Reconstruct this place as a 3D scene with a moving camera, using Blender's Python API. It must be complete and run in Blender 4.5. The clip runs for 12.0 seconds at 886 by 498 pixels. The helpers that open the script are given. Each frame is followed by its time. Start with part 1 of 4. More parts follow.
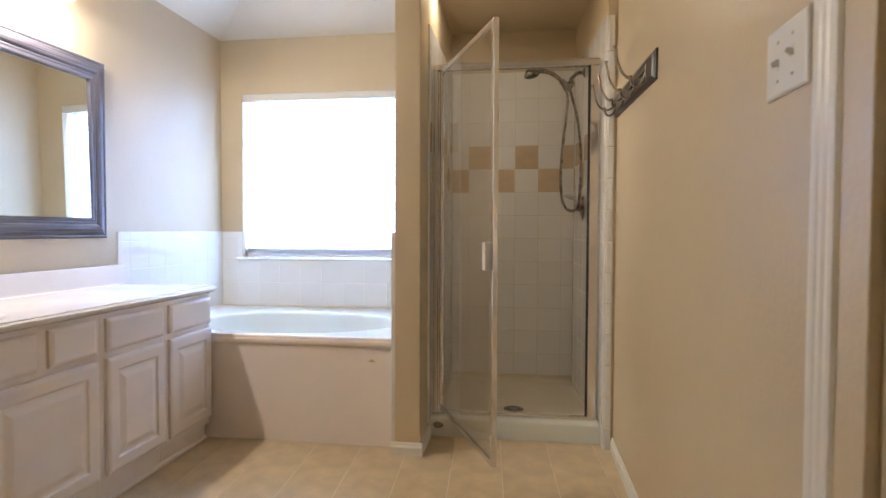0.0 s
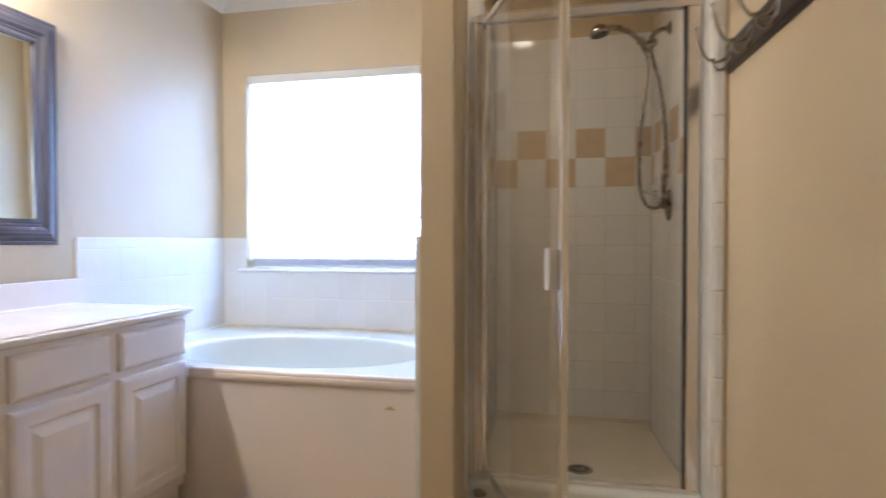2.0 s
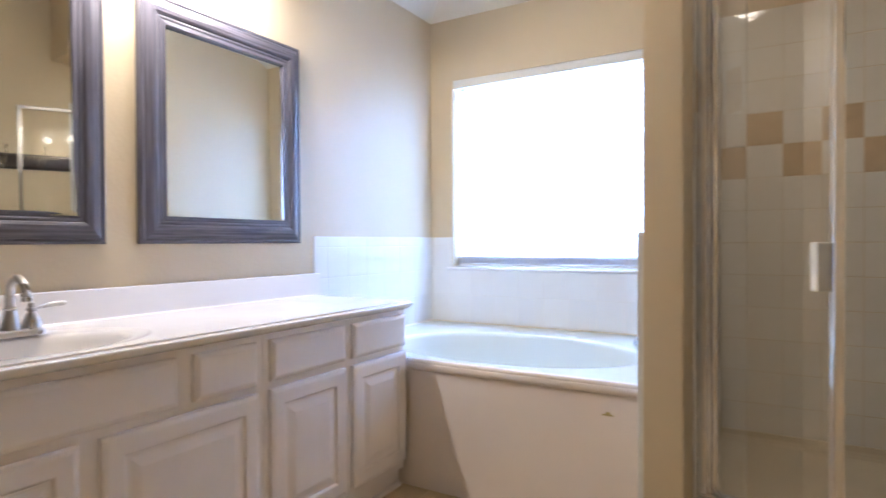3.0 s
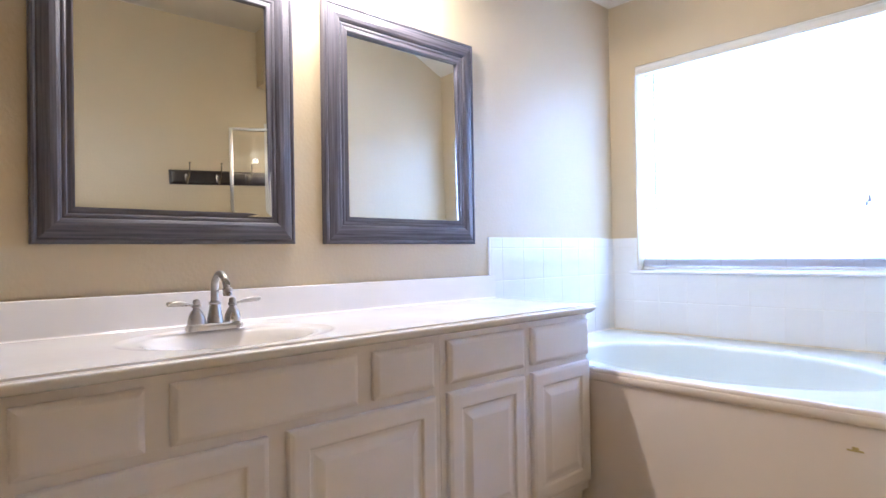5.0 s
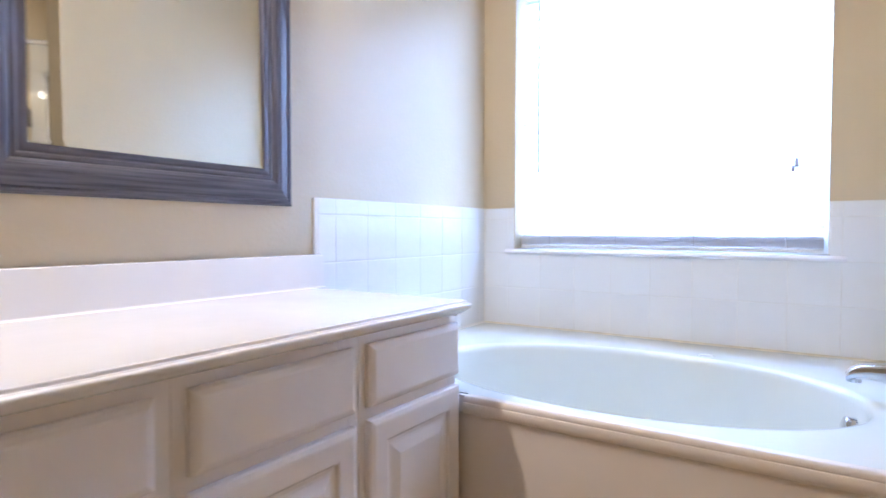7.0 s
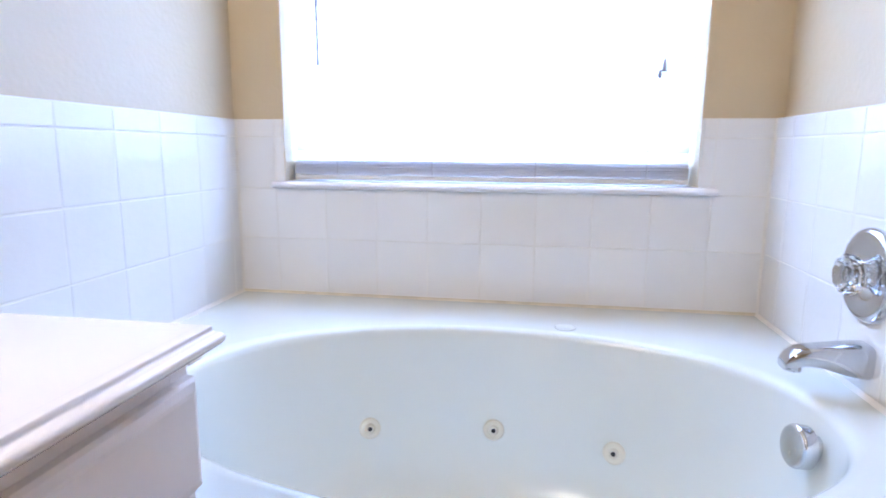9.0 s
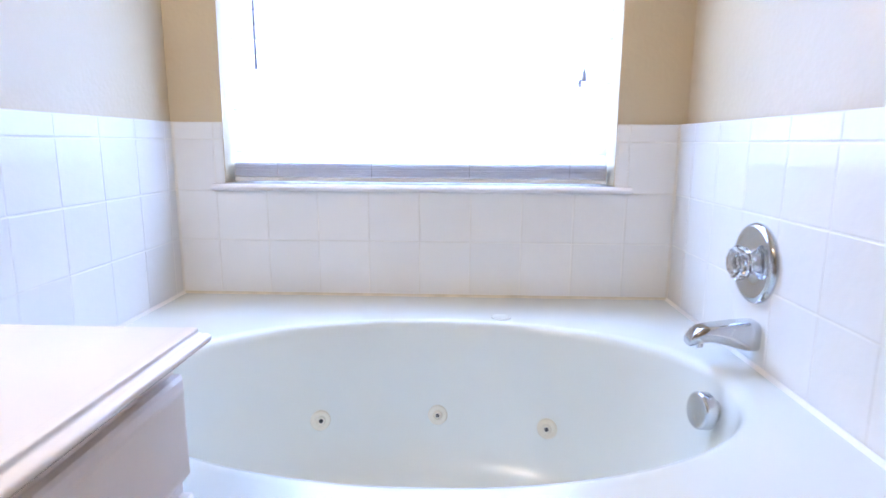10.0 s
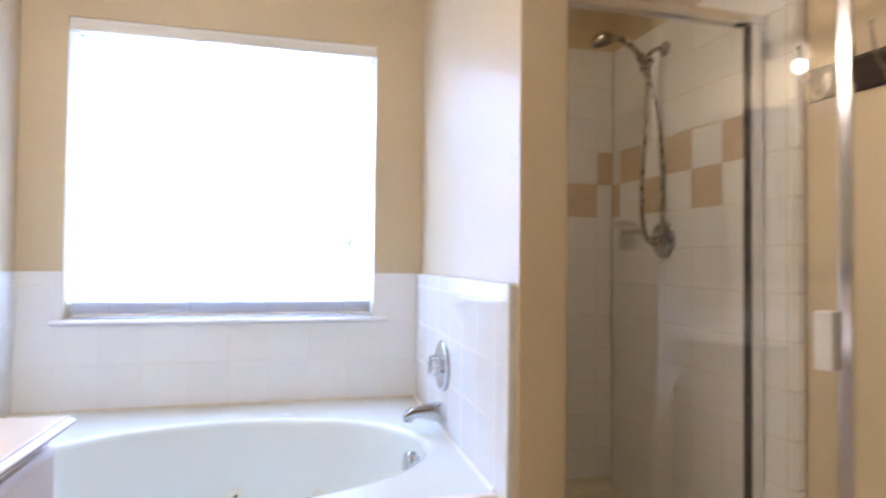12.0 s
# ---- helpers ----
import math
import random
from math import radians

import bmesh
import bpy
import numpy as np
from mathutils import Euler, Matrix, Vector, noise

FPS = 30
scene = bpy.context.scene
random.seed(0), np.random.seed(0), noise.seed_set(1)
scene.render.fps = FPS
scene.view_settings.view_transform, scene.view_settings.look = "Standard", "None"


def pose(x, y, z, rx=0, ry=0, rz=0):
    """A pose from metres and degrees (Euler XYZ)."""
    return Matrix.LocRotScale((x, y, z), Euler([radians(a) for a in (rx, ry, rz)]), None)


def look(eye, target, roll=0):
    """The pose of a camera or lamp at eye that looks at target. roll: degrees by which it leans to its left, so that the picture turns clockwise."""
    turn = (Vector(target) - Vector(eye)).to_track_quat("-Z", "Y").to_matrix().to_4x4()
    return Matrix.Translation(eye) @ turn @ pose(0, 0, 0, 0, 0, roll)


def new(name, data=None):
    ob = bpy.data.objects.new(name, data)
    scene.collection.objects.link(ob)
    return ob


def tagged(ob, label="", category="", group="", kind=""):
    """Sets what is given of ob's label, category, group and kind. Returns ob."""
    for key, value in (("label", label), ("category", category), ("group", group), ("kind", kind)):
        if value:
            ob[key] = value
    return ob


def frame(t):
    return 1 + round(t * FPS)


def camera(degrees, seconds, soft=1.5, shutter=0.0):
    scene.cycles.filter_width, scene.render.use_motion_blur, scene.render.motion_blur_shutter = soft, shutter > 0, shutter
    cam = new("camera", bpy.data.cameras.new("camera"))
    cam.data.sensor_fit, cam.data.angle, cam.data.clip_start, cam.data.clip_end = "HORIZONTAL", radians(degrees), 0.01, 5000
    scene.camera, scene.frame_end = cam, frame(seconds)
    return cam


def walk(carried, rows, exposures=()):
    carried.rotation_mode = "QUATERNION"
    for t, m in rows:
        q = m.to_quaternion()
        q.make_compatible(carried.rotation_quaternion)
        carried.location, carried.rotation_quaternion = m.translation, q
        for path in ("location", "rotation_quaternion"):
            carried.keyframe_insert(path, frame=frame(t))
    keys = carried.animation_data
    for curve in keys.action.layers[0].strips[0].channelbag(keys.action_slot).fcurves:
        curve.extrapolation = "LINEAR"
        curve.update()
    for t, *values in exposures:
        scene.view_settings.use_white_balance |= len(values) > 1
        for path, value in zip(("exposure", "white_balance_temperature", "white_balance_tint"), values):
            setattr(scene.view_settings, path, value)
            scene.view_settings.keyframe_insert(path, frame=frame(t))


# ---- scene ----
cam = camera(75.3, 12.0, soft=1.5, shutter=0.5)
# seconds, eye, target, roll
PATH = [
    (0, (0.137, 0.021, 1.106), (-0.145, 2.0, 1.042), 0.2),
    (0.5, (0.123, 0.256, 1.1), (-0.156, 2.236, 1.055), 0.2),
    (1, (0.104, 0.465, 1.091), (-0.155, 2.448, 1.057), 0.3),
    (1.5, (0.079, 0.656, 1.081), (-0.178, 2.639, 1.051), 0.2),
    (2, (0.029, 0.767, 1.08), (-0.397, 2.721, 1.05), -0.0),
    (2.5, (-0.045, 0.78, 1.064), (-0.794, 2.634, 1.041), -0.2),
    (3, (-0.089, 0.778, 1.062), (-1.109, 2.498, 1.039), -0.3),
    (3.5, (-0.094, 0.795, 1.052), (-1.307, 2.386, 1.038), -0.5),
    (3.7, (-0.109, 0.796, 1.049), (-1.368, 2.35, 1.039), -0.5),
    (5.3, (-0.282, 0.945, 1.017), (-1.774, 2.277, 1.028), -0.8),
    (5.5, (-0.347, 1.004, 1.021), (-1.843, 2.331, 1.027), -0.7),
    (6, (-0.486, 1.16, 1.017), (-1.9, 2.574, 1.01), -0.5),
    (6.5, (-0.608, 1.383, 1.007), (-1.851, 2.95, 0.987), -0.2),
    (7, (-0.717, 1.572, 0.991), (-1.818, 3.24, 0.927), 0.1),
    (8.8, (-1.104, 2.24, 1.007), (-1.522, 4.17, 0.69), 0.5),
    (9, (-1.128, 2.272, 1.005), (-1.444, 4.218, 0.666), 0.4),
    (9.5, (-1.168, 2.282, 0.999), (-1.315, 4.243, 0.635), 0.4),
    (10, (-1.161, 2.176, 1.034), (-1.22, 4.142, 0.673), 0.4),
    (10.5, (-1.121, 1.975, 1.074), (-1.176, 3.947, 0.741), 0.2),
    (11, (-1.079, 1.78, 1.091), (-1.11, 3.769, 0.885), 0.1),
    (11.5, (-1.057, 1.594, 1.122), (-0.838, 3.58, 1.024), 0.4),
    (12, (-1.003, 1.462, 1.145), (-0.525, 3.404, 1.19), 0.6),
]
EXPOSURES = [(0.0, 0.22, 6180, 11.5), (1.5, 0.20, 6060, 12), (2.5, 0.24, 5760, 12), (5.5, 0.34, 5720, 12), (7.0, 0.18, 5870, 13.5), (9.0, 0.0, 6230, 16), (10.5, 0.0, 6270, 16), (12.0, 0.12, 6330, 15)]
walk(cam, [(t, look(eye, target, roll)) for t, eye, target, roll in PATH], EXPOSURES)

# ---- light ----
world = bpy.data.worlds.new("world")
scene.world = world
world.use_nodes = True
wnt = world.node_tree
sky = wnt.nodes.new("ShaderNodeTexSky")
sky.sky_type, sky.sun_disc = "NISHITA", False
sky.sun_elevation, sky.sun_rotation = radians(50), radians(200)
wnt.links.new(sky.outputs[0], wnt.nodes["Background"].inputs[0])
wnt.nodes["Background"].inputs[1].default_value = 0.12

WINDOW_WATTS, BULB_WATTS, SHOWER_WATTS = 80.0, 10.0, 2.8


def area_lamp(name, m, sx, sy, watts, colour):
    d = bpy.data.lights.new(name, "AREA")
    d.shape, d.size, d.size_y, d.energy, d.color = "RECTANGLE", sx, sy, watts, colour
    d.spread = radians(150)
    ob = new(name, d)
    ob.matrix_world = m
    return ob


# daylight standing in the window's opening, outside the glass
area_lamp("window_daylight", look((-1.29, 4.16, 1.525), (-1.29, 3.0, 1.525)), 1.16, 1.08, WINDOW_WATTS, (0.40, 0.60, 1.0))


# ---- materials ----
def material(name, base, rough=0.5, metal=0.0, vary=0.06, vscale=6.0, bump=0.0, bscale=120.0, rvary=0.0,
             coat=0.0, bump2=0.0, b2scale=9.0, random_hue=0.0, spec=0.5):
    m = bpy.data.materials.new(name)
    m.use_nodes = True
    nt = m.node_tree
    b = nt.nodes["Principled BSDF"]
    b.inputs["Roughness"].default_value, b.inputs["Metallic"].default_value = rough, metal
    b.inputs["Specular IOR Level"].default_value = spec
    b.inputs["Coat Weight"].default_value, b.inputs["Coat Roughness"].default_value = coat, 0.08
    tc = nt.nodes.new("ShaderNodeTexCoord")
    where = tc.outputs["Object"]
    n1 = nt.nodes.new("ShaderNodeTexNoise")
    n1.inputs["Scale"].default_value, n1.inputs["Detail"].default_value = vscale, 5
    nt.links.new(where, n1.inputs["Vector"])
    ramp = nt.nodes.new("ShaderNodeMapRange")
    ramp.inputs["From Min"].default_value, ramp.inputs["From Max"].default_value = 0.3, 0.7
    ramp.inputs["To Min"].default_value, ramp.inputs["To Max"].default_value = 1 - vary, 1 + vary
    nt.links.new(n1.outputs["Fac"], ramp.inputs["Value"])
    hsv = nt.nodes.new("ShaderNodeHueSaturation")
    hsv.inputs["Color"].default_value = (*base, 1)
    nt.links.new(ramp.outputs[0], hsv.inputs["Value"])
    if random_hue:
        info = nt.nodes.new("ShaderNodeObjectInfo")
        r2 = nt.nodes.new("ShaderNodeMapRange")
        r2.inputs["To Min"].default_value, r2.inputs["To Max"].default_value = 1 - random_hue, 1 + random_hue
        nt.links.new(info.outputs["Random"], r2.inputs["Value"])
        mul = nt.nodes.new("ShaderNodeMath")
        mul.operation = "MULTIPLY"
        nt.links.new(ramp.outputs[0], mul.inputs[0]), nt.links.new(r2.outputs[0], mul.inputs[1])
        nt.links.new(mul.outputs[0], hsv.inputs["Value"])
    nt.links.new(hsv.outputs[0], b.inputs["Base Color"])
    if rvary:
        r3 = nt.nodes.new("ShaderNodeMapRange")
        r3.inputs["From Min"].default_value, r3.inputs["From Max"].default_value = 0.3, 0.7
        r3.inputs["To Min"].default_value, r3.inputs["To Max"].default_value = max(rough - rvary, 0.02), rough + rvary
        nt.links.new(n1.outputs["Fac"], r3.inputs["Value"]), nt.links.new(r3.outputs[0], b.inputs["Roughness"])
    last = None
    for strength, size, dist in ((bump, bscale, 0.002), (bump2, b2scale, 0.01)):
        if strength:
            n2 = nt.nodes.new("ShaderNodeTexNoise")
            n2.inputs["Scale"].default_value, n2.inputs["Detail"].default_value = size, 3
            nt.links.new(where, n2.inputs["Vector"])
            bp = nt.nodes.new("ShaderNodeBump")
            bp.inputs["Strength"].default_value, bp.inputs["Distance"].default_value = strength, dist
            nt.links.new(n2.outputs["Fac"], bp.inputs["Height"])
            if last:
                nt.links.new(last.outputs[0], bp.inputs["Normal"])
            last = bp
    if last:
        nt.links.new(last.outputs[0], b.inputs["Normal"])
    return m


paint = material("beige_wall_paint", (0.61, 0.50, 0.335), 0.36, vary=0.02, vscale=2.5, bump=0.42, bscale=80, bump2=0.12, b2scale=11, rvary=0.02, spec=0.55)
ceiling_paint = material("ceiling_paint", (0.75, 0.69, 0.58), 0.7, vary=0.03, vscale=3, bump=0.5, bscale=55)
trim_paint = material("white_trim_paint", (0.78, 0.75, 0.69), 0.32, vary=0.03, vscale=8, bump=0.08, bscale=40)
cabinet_paint = material("cabinet_paint", (0.85, 0.795, 0.765), 0.38, vary=0.025, vscale=7, bump=0.1, bscale=90, rvary=0.05)
marble = material("cultured_marble", (0.86, 0.83, 0.82), 0.13, vary=0.02, vscale=4, coat=0.3, rvary=0.03, bump2=0.03, b2scale=7)
acrylic = material("tub_acrylic", (0.725, 0.75, 0.705), 0.22, vary=0.015, vscale=3, coat=0.12, rvary=0.04)
apron_mat = material("tub_apron", (0.86, 0.775, 0.715), 0.24, vary=0.015, vscale=3, rvary=0.03, bump2=0.015, b2scale=4)
tile_white = material("glazed_white_tile", (0.82, 0.81, 0.785), 0.05, vary=0.015, vscale=5, bump=0.30, bscale=40, bump2=0.04, b2scale=14, random_hue=0.02, coat=0.2)
tile_beige = material("glazed_beige_tile", (0.61, 0.48, 0.335), 0.12, vary=0.06, vscale=14, bump2=0.10, b2scale=16, random_hue=0.05, coat=0.2)
aged_grout = material("aged_grout", (0.67, 0.60, 0.49), 0.85, vary=0.15, vscale=9, bump=0.3, bscale=200)
shower_nickel = material("aged_nickel", (0.34, 0.305, 0.27), 0.28, 1.0, vary=0.08, vscale=30, rvary=0.06)
grout = material("grout", (0.77, 0.75, 0.70), 0.85, vary=0.08, vscale=12, bump=0.3, bscale=200)
floor_tile = material("beige_floor_tile", (0.58, 0.455, 0.285), 0.34, vary=0.15, vscale=8, bump=0.06, bscale=60, random_hue=0.03, rvary=0.05)
floor_grout = material("floor_grout", (0.70, 0.62, 0.49), 0.8, vary=0.1, vscale=20)
chrome = material("chrome", (0.60, 0.615, 0.64), 0.06, 1.0, vary=0.02, rvary=0.03, vscale=9)
nickel = material("brushed_nickel", (0.47, 0.45, 0.43), 0.31, 1.0, vary=0.05, vscale=40, rvary=0.06)
door_metal = material("silver_aluminium", (0.82, 0.82, 0.84), 0.13, 1.0, vary=0.02, vscale=20)
gasket = material("dark_gasket", (0.05, 0.045, 0.05), 0.5, vary=0.1)
dark_wood = material("black_brown_wood", (0.026, 0.017, 0.014), 0.3, vary=0.3, vscale=20, bump=0.1, bscale=60)
plastic = material("white_plastic", (0.76, 0.75, 0.72), 0.3, vary=0.02)
jet_plastic = material("ivory_plastic", (0.74, 0.70, 0.58), 0.3, vary=0.03)
pan_mat = material("aged_cream_acrylic", (0.70, 0.63, 0.50), 0.38, vary=0.05, vscale=4)
hook_metal = material("dark_nickel", (0.40, 0.365, 0.33), 0.27, 1.0, vary=0.06, vscale=30)
hole = material("dark_hole", (0.02, 0.02, 0.02), 0.6)
gold = material("faded_gold", (0.55, 0.44, 0.20), 0.4, 0.4, vary=0.2, vscale=60)
caulk = material("caulk", (0.66, 0.60, 0.47), 0.6, vary=0.12, vscale=18)
cord = material("white_cord", (0.72, 0.71, 0.72), 0.6)
wand_mat = material("clear_grey_wand", (0.35, 0.36, 0.42), 0.3)


def frame_wood():
    m = material("grey_washed_wood", (0.085, 0.078, 0.095), 0.36, vary=0.1, vscale=8)
    nt = m.node_tree
    b = nt.nodes["Principled BSDF"]
    tc = nt.nodes.new("ShaderNodeTexCoord")
    mp = nt.nodes.new("ShaderNodeMapping")
    mp.inputs["Scale"].default_value = (1.2, 38, 38)
    n = nt.nodes.new("ShaderNodeTexNoise")
    n.inputs["Scale"].default_value, n.inputs["Detail"].default_value = 3.5, 7
    nt.links.new(tc.outputs["Object"], mp.inputs[0]), nt.links.new(mp.outputs[0], n.inputs["Vector"])
    r = nt.nodes.new("ShaderNodeValToRGB")
    r.color_ramp.elements[0].position, r.color_ramp.elements[1].position = 0.3, 0.72
    r.color_ramp.elements[0].color, r.color_ramp.elements[1].color = (0.045, 0.041, 0.054, 1), (0.135, 0.125, 0.152, 1)
    nt.links.new(n.outputs["Fac"], r.inputs[0]), nt.links.new(r.outputs[0], b.inputs["Base Color"])
    bp = nt.nodes.new("ShaderNodeBump")
    bp.inputs["Strength"].default_value, bp.inputs["Distance"].default_value = 0.25, 0.002
    nt.links.new(n.outputs["Fac"], bp.inputs["Height"]), nt.links.new(bp.outputs[0], b.inputs["Normal"])
    return m


grey_wood = frame_wood()


def mirror_glass():
    m = material("mirror_silver", (0.75, 0.785, 0.79), 0.0, 1.0, vary=0.0)
    m.node_tree.nodes["Principled BSDF"].inputs["Roughness"].default_value = 0.004
    return m


mirror_mat = mirror_glass()


def clear_glass(name, tint, rough=0.0):
    m = bpy.data.materials.new(name)
    m.use_nodes = True
    b = m.node_tree.nodes["Principled BSDF"]
    b.inputs["Base Color"].default_value = (*tint, 1)
    b.inputs["Roughness"].default_value, b.inputs["Transmission Weight"].default_value, b.inputs["IOR"].default_value = rough, 1.0, 1.5
    return m


glass = clear_glass("clear_glass", (0.975, 0.97, 0.955))
crystal = clear_glass("clear_acrylic_knob", (0.95, 0.97, 1.0), 0.03)


def translucent(name, colour, share, rough=0.4):
    m = bpy.data.materials.new(name)
    m.use_nodes = True
    nt = m.node_tree
    b = nt.nodes["Principled BSDF"]
    b.inputs["Base Color"].default_value, b.inputs["Roughness"].default_value = (*colour, 1), rough
    tr = nt.nodes.new("ShaderNodeBsdfTranslucent")
    tr.inputs[0].default_value = (*colour, 1)
    mix = nt.nodes.new("ShaderNodeMixShader")
    mix.inputs[0].default_value = share
    nt.links.new(b.outputs[0], mix.inputs[1]), nt.links.new(tr.outputs[0], mix.inputs[2])
    nt.links.new(mix.outputs[0], nt.nodes["Material Output"].inputs[0])
    return m


slat_mat = translucent("white_blind_slat", (0.88, 0.88, 0.90), 0.55)
pile_mat = translucent("white_stacked_slat", (0.90, 0.91, 0.95), 0.5)
shade_mat = translucent("frosted_glass_shade", (0.92, 0.90, 0.86), 0.6, 0.3)


def glowing(name, colour, strength):
    m = bpy.data.materials.new(name)
    m.use_nodes = True
    b = m.node_tree.nodes["Principled BSDF"]
    b.inputs["Emission Color"].default_value, b.inputs["Emission Strength"].default_value = (*colour, 1), strength
    return m


bulb_mat = glowing("lit_bulb", (1.0, 0.86, 0.66), 60.0)


# ---- mesh tools ----
def link(name, bm, mat, parent=None, label="", smooth=False, m=None):
    me = bpy.data.meshes.new(name)
    bmesh.ops.recalc_face_normals(bm, faces=bm.faces)
    bm.to_mesh(me)
    bm.free()
    for p in me.polygons:
        p.use_smooth = smooth
    if smooth:
        me.set_sharp_from_angle(angle=radians(42))
    me.materials.append(mat)
    ob = new(name, me)
    if m is not None:
        ob.matrix_world = m
    if parent is not None:
        ob.parent = parent
    if label:
        tagged(ob, label)
    return ob


def part(name, bm, mat, parent, label="", smooth=False, m=None):
    return link(name, bm, mat, parent, label, smooth, m)


def thing(name, m, label, category, group="", kind=""):
    ob = new(name)
    ob.empty_display_size = 0.05
    ob.matrix_world = m
    return tagged(ob, label, category, group, kind)


def add_box(bm, x0, x1, y0, y1, z0, z1, bevel=0.0, seg=2):
    r = bmesh.ops.create_cube(bm, size=1.0)
    vs = r["verts"]
    for v in vs:
        v.co = Vector(((x0 + x1) / 2 + v.co.x * (x1 - x0), (y0 + y1) / 2 + v.co.y * (y1 - y0), (z0 + z1) / 2 + v.co.z * (z1 - z0)))
    if bevel:
        es = list({e for v in vs for e in v.link_edges})
        bmesh.ops.bevel(bm, geom=es, offset=bevel, segments=seg, profile=0.7, affect="EDGES")
    return bm


def box(x0, x1, y0, y1, z0, z1, bevel=0.0, seg=2):
    return add_box(bmesh.new(), x0, x1, y0, y1, z0, z1, bevel, seg)


def loft_rings(bm, rings, close=True, cap0=False, cap1=False):
    """Faces between successive rings of points."""
    made = [[bm.verts.new(p) for p in r] for r in rings]
    n = len(made[0])
    for a, b in zip(made, made[1:]):
        for i in range(n if close else n - 1):
            j = (i + 1) % n
            bm.faces.new((a[i], a[j], b[j], b[i]))
    if cap0:
        bm.faces.new(list(reversed(made[0])))
    if cap1:
        bm.faces.new(made[-1])
    return made


def rect_loft(w, h, prof, cap=True, back=True):
    """Mitred panel or frame: rings of (inset, depth) on a w x h rectangle in the local xy plane."""
    bm = bmesh.new()
    rings = []
    for i, d in prof:
        a, b = w / 2 - i, h / 2 - i
        rings.append([(-a, -b, d), (a, -b, d), (a, b, d), (-a, b, d)])
    loft_rings(bm, rings, True, back, cap)
    return bm


def lathe(prof, n=32, axis="z", bm=None, at=(0, 0, 0)):
    """Turned solid from (radius, height) pairs."""
    bm = bm or bmesh.new()
    rings = []
    for r, z in prof:
        r = max(r, 1e-4)
        ring = []
        for i in range(n):
            a = 2 * math.pi * i / n
            p = (r * math.cos(a), r * math.sin(a), z)
            if axis == "x":
                p = (p[2], p[0], p[1])
            elif axis == "y":
                p = (p[1], p[2], p[0])
            ring.append(tuple(p[k] + at[k] for k in range(3)))
        rings.append(ring)
    loft_rings(bm, rings, True, True, True)
    return bm


def smooth_path(pts, per=8):
    out, n = [], len(pts)
    P = [Vector(p) for p in pts]
    for i in range(n - 1):
        p0, p1, p2, p3 = P[max(i - 1, 0)], P[i], P[i + 1], P[min(i + 2, n - 1)]
        for k in range(per):
            t = k / per
            out.append(0.5 * (2 * p1 + (p2 - p0) * t + (2 * p0 - 5 * p1 + 4 * p2 - p3) * t * t + (3 * p1 - p0 - 3 * p2 + p3) * t ** 3))
    out.append(P[-1])
    return out


def tube(pts, radius, n=14, bm=None, per=8, flat=1.0):
    """Round bar along a smooth path; radius may be a function of the share of its length."""
    bm = bm or bmesh.new()
    P = smooth_path(pts, per)
    side = None
    rings = []
    for i, p in enumerate(P):
        d = (P[min(i + 1, len(P) - 1)] - P[max(i - 1, 0)]).normalized()
        if side is None:
            side = d.orthogonal().normalized()
        side = (side - d * side.dot(d)).normalized()
        up = d.cross(side)
        r = radius(i / (len(P) - 1)) if callable(radius) else radius
        rings.append([p + side * r * math.cos(a) + up * r * flat * math.sin(a) for a in (2 * math.pi * k / n for k in range(n))])
    loft_rings(bm, rings, True, True, True)
    return bm


def sweep(prof, p0, p1, out, up=(0, 0, 1)):
    """Moulding: profile of (out, up) offsets carried straight from p0 to p1."""
    bm = bmesh.new()
    p0, p1, out, up = Vector(p0), Vector(p1), Vector(out), Vector(up)
    loft_rings(bm, [[p + out * a + up * b for a, b in prof] for p in (p0, p1)], True, True, True)
    return bm


def fine(prof, per=4):
    """The same moulding profile with its bends rounded."""
    return [(p.x, p.y) for p in smooth_path([(x, y, 0) for x, y in prof], per)]


PIECES = {}


def tile_mesh(w, h, t, mat, bevel):
    key = (round(w, 3), round(h, 3), round(t, 4), mat.name)
    if key not in PIECES:
        bm = bmesh.new()
        a, b = w / 2, h / 2
        loft_rings(bm, [[(-x, -y, z), (x, -y, z), (x, y, z), (-x, y, z)] for x, y, z in
                        ((a, b, 0), (a, b, t - bevel), (a - bevel * 0.4, b - bevel * 0.4, t - bevel * 0.35), (a - bevel * 1.6, b - bevel * 1.6, t))], True, False, True)
        me = bpy.data.meshes.new("tile")
        bmesh.ops.recalc_face_normals(bm, faces=bm.faces)
        bm.to_mesh(me)
        bm.free()
        me.materials.append(mat)
        PIECES[key] = me
    return PIECES[key]


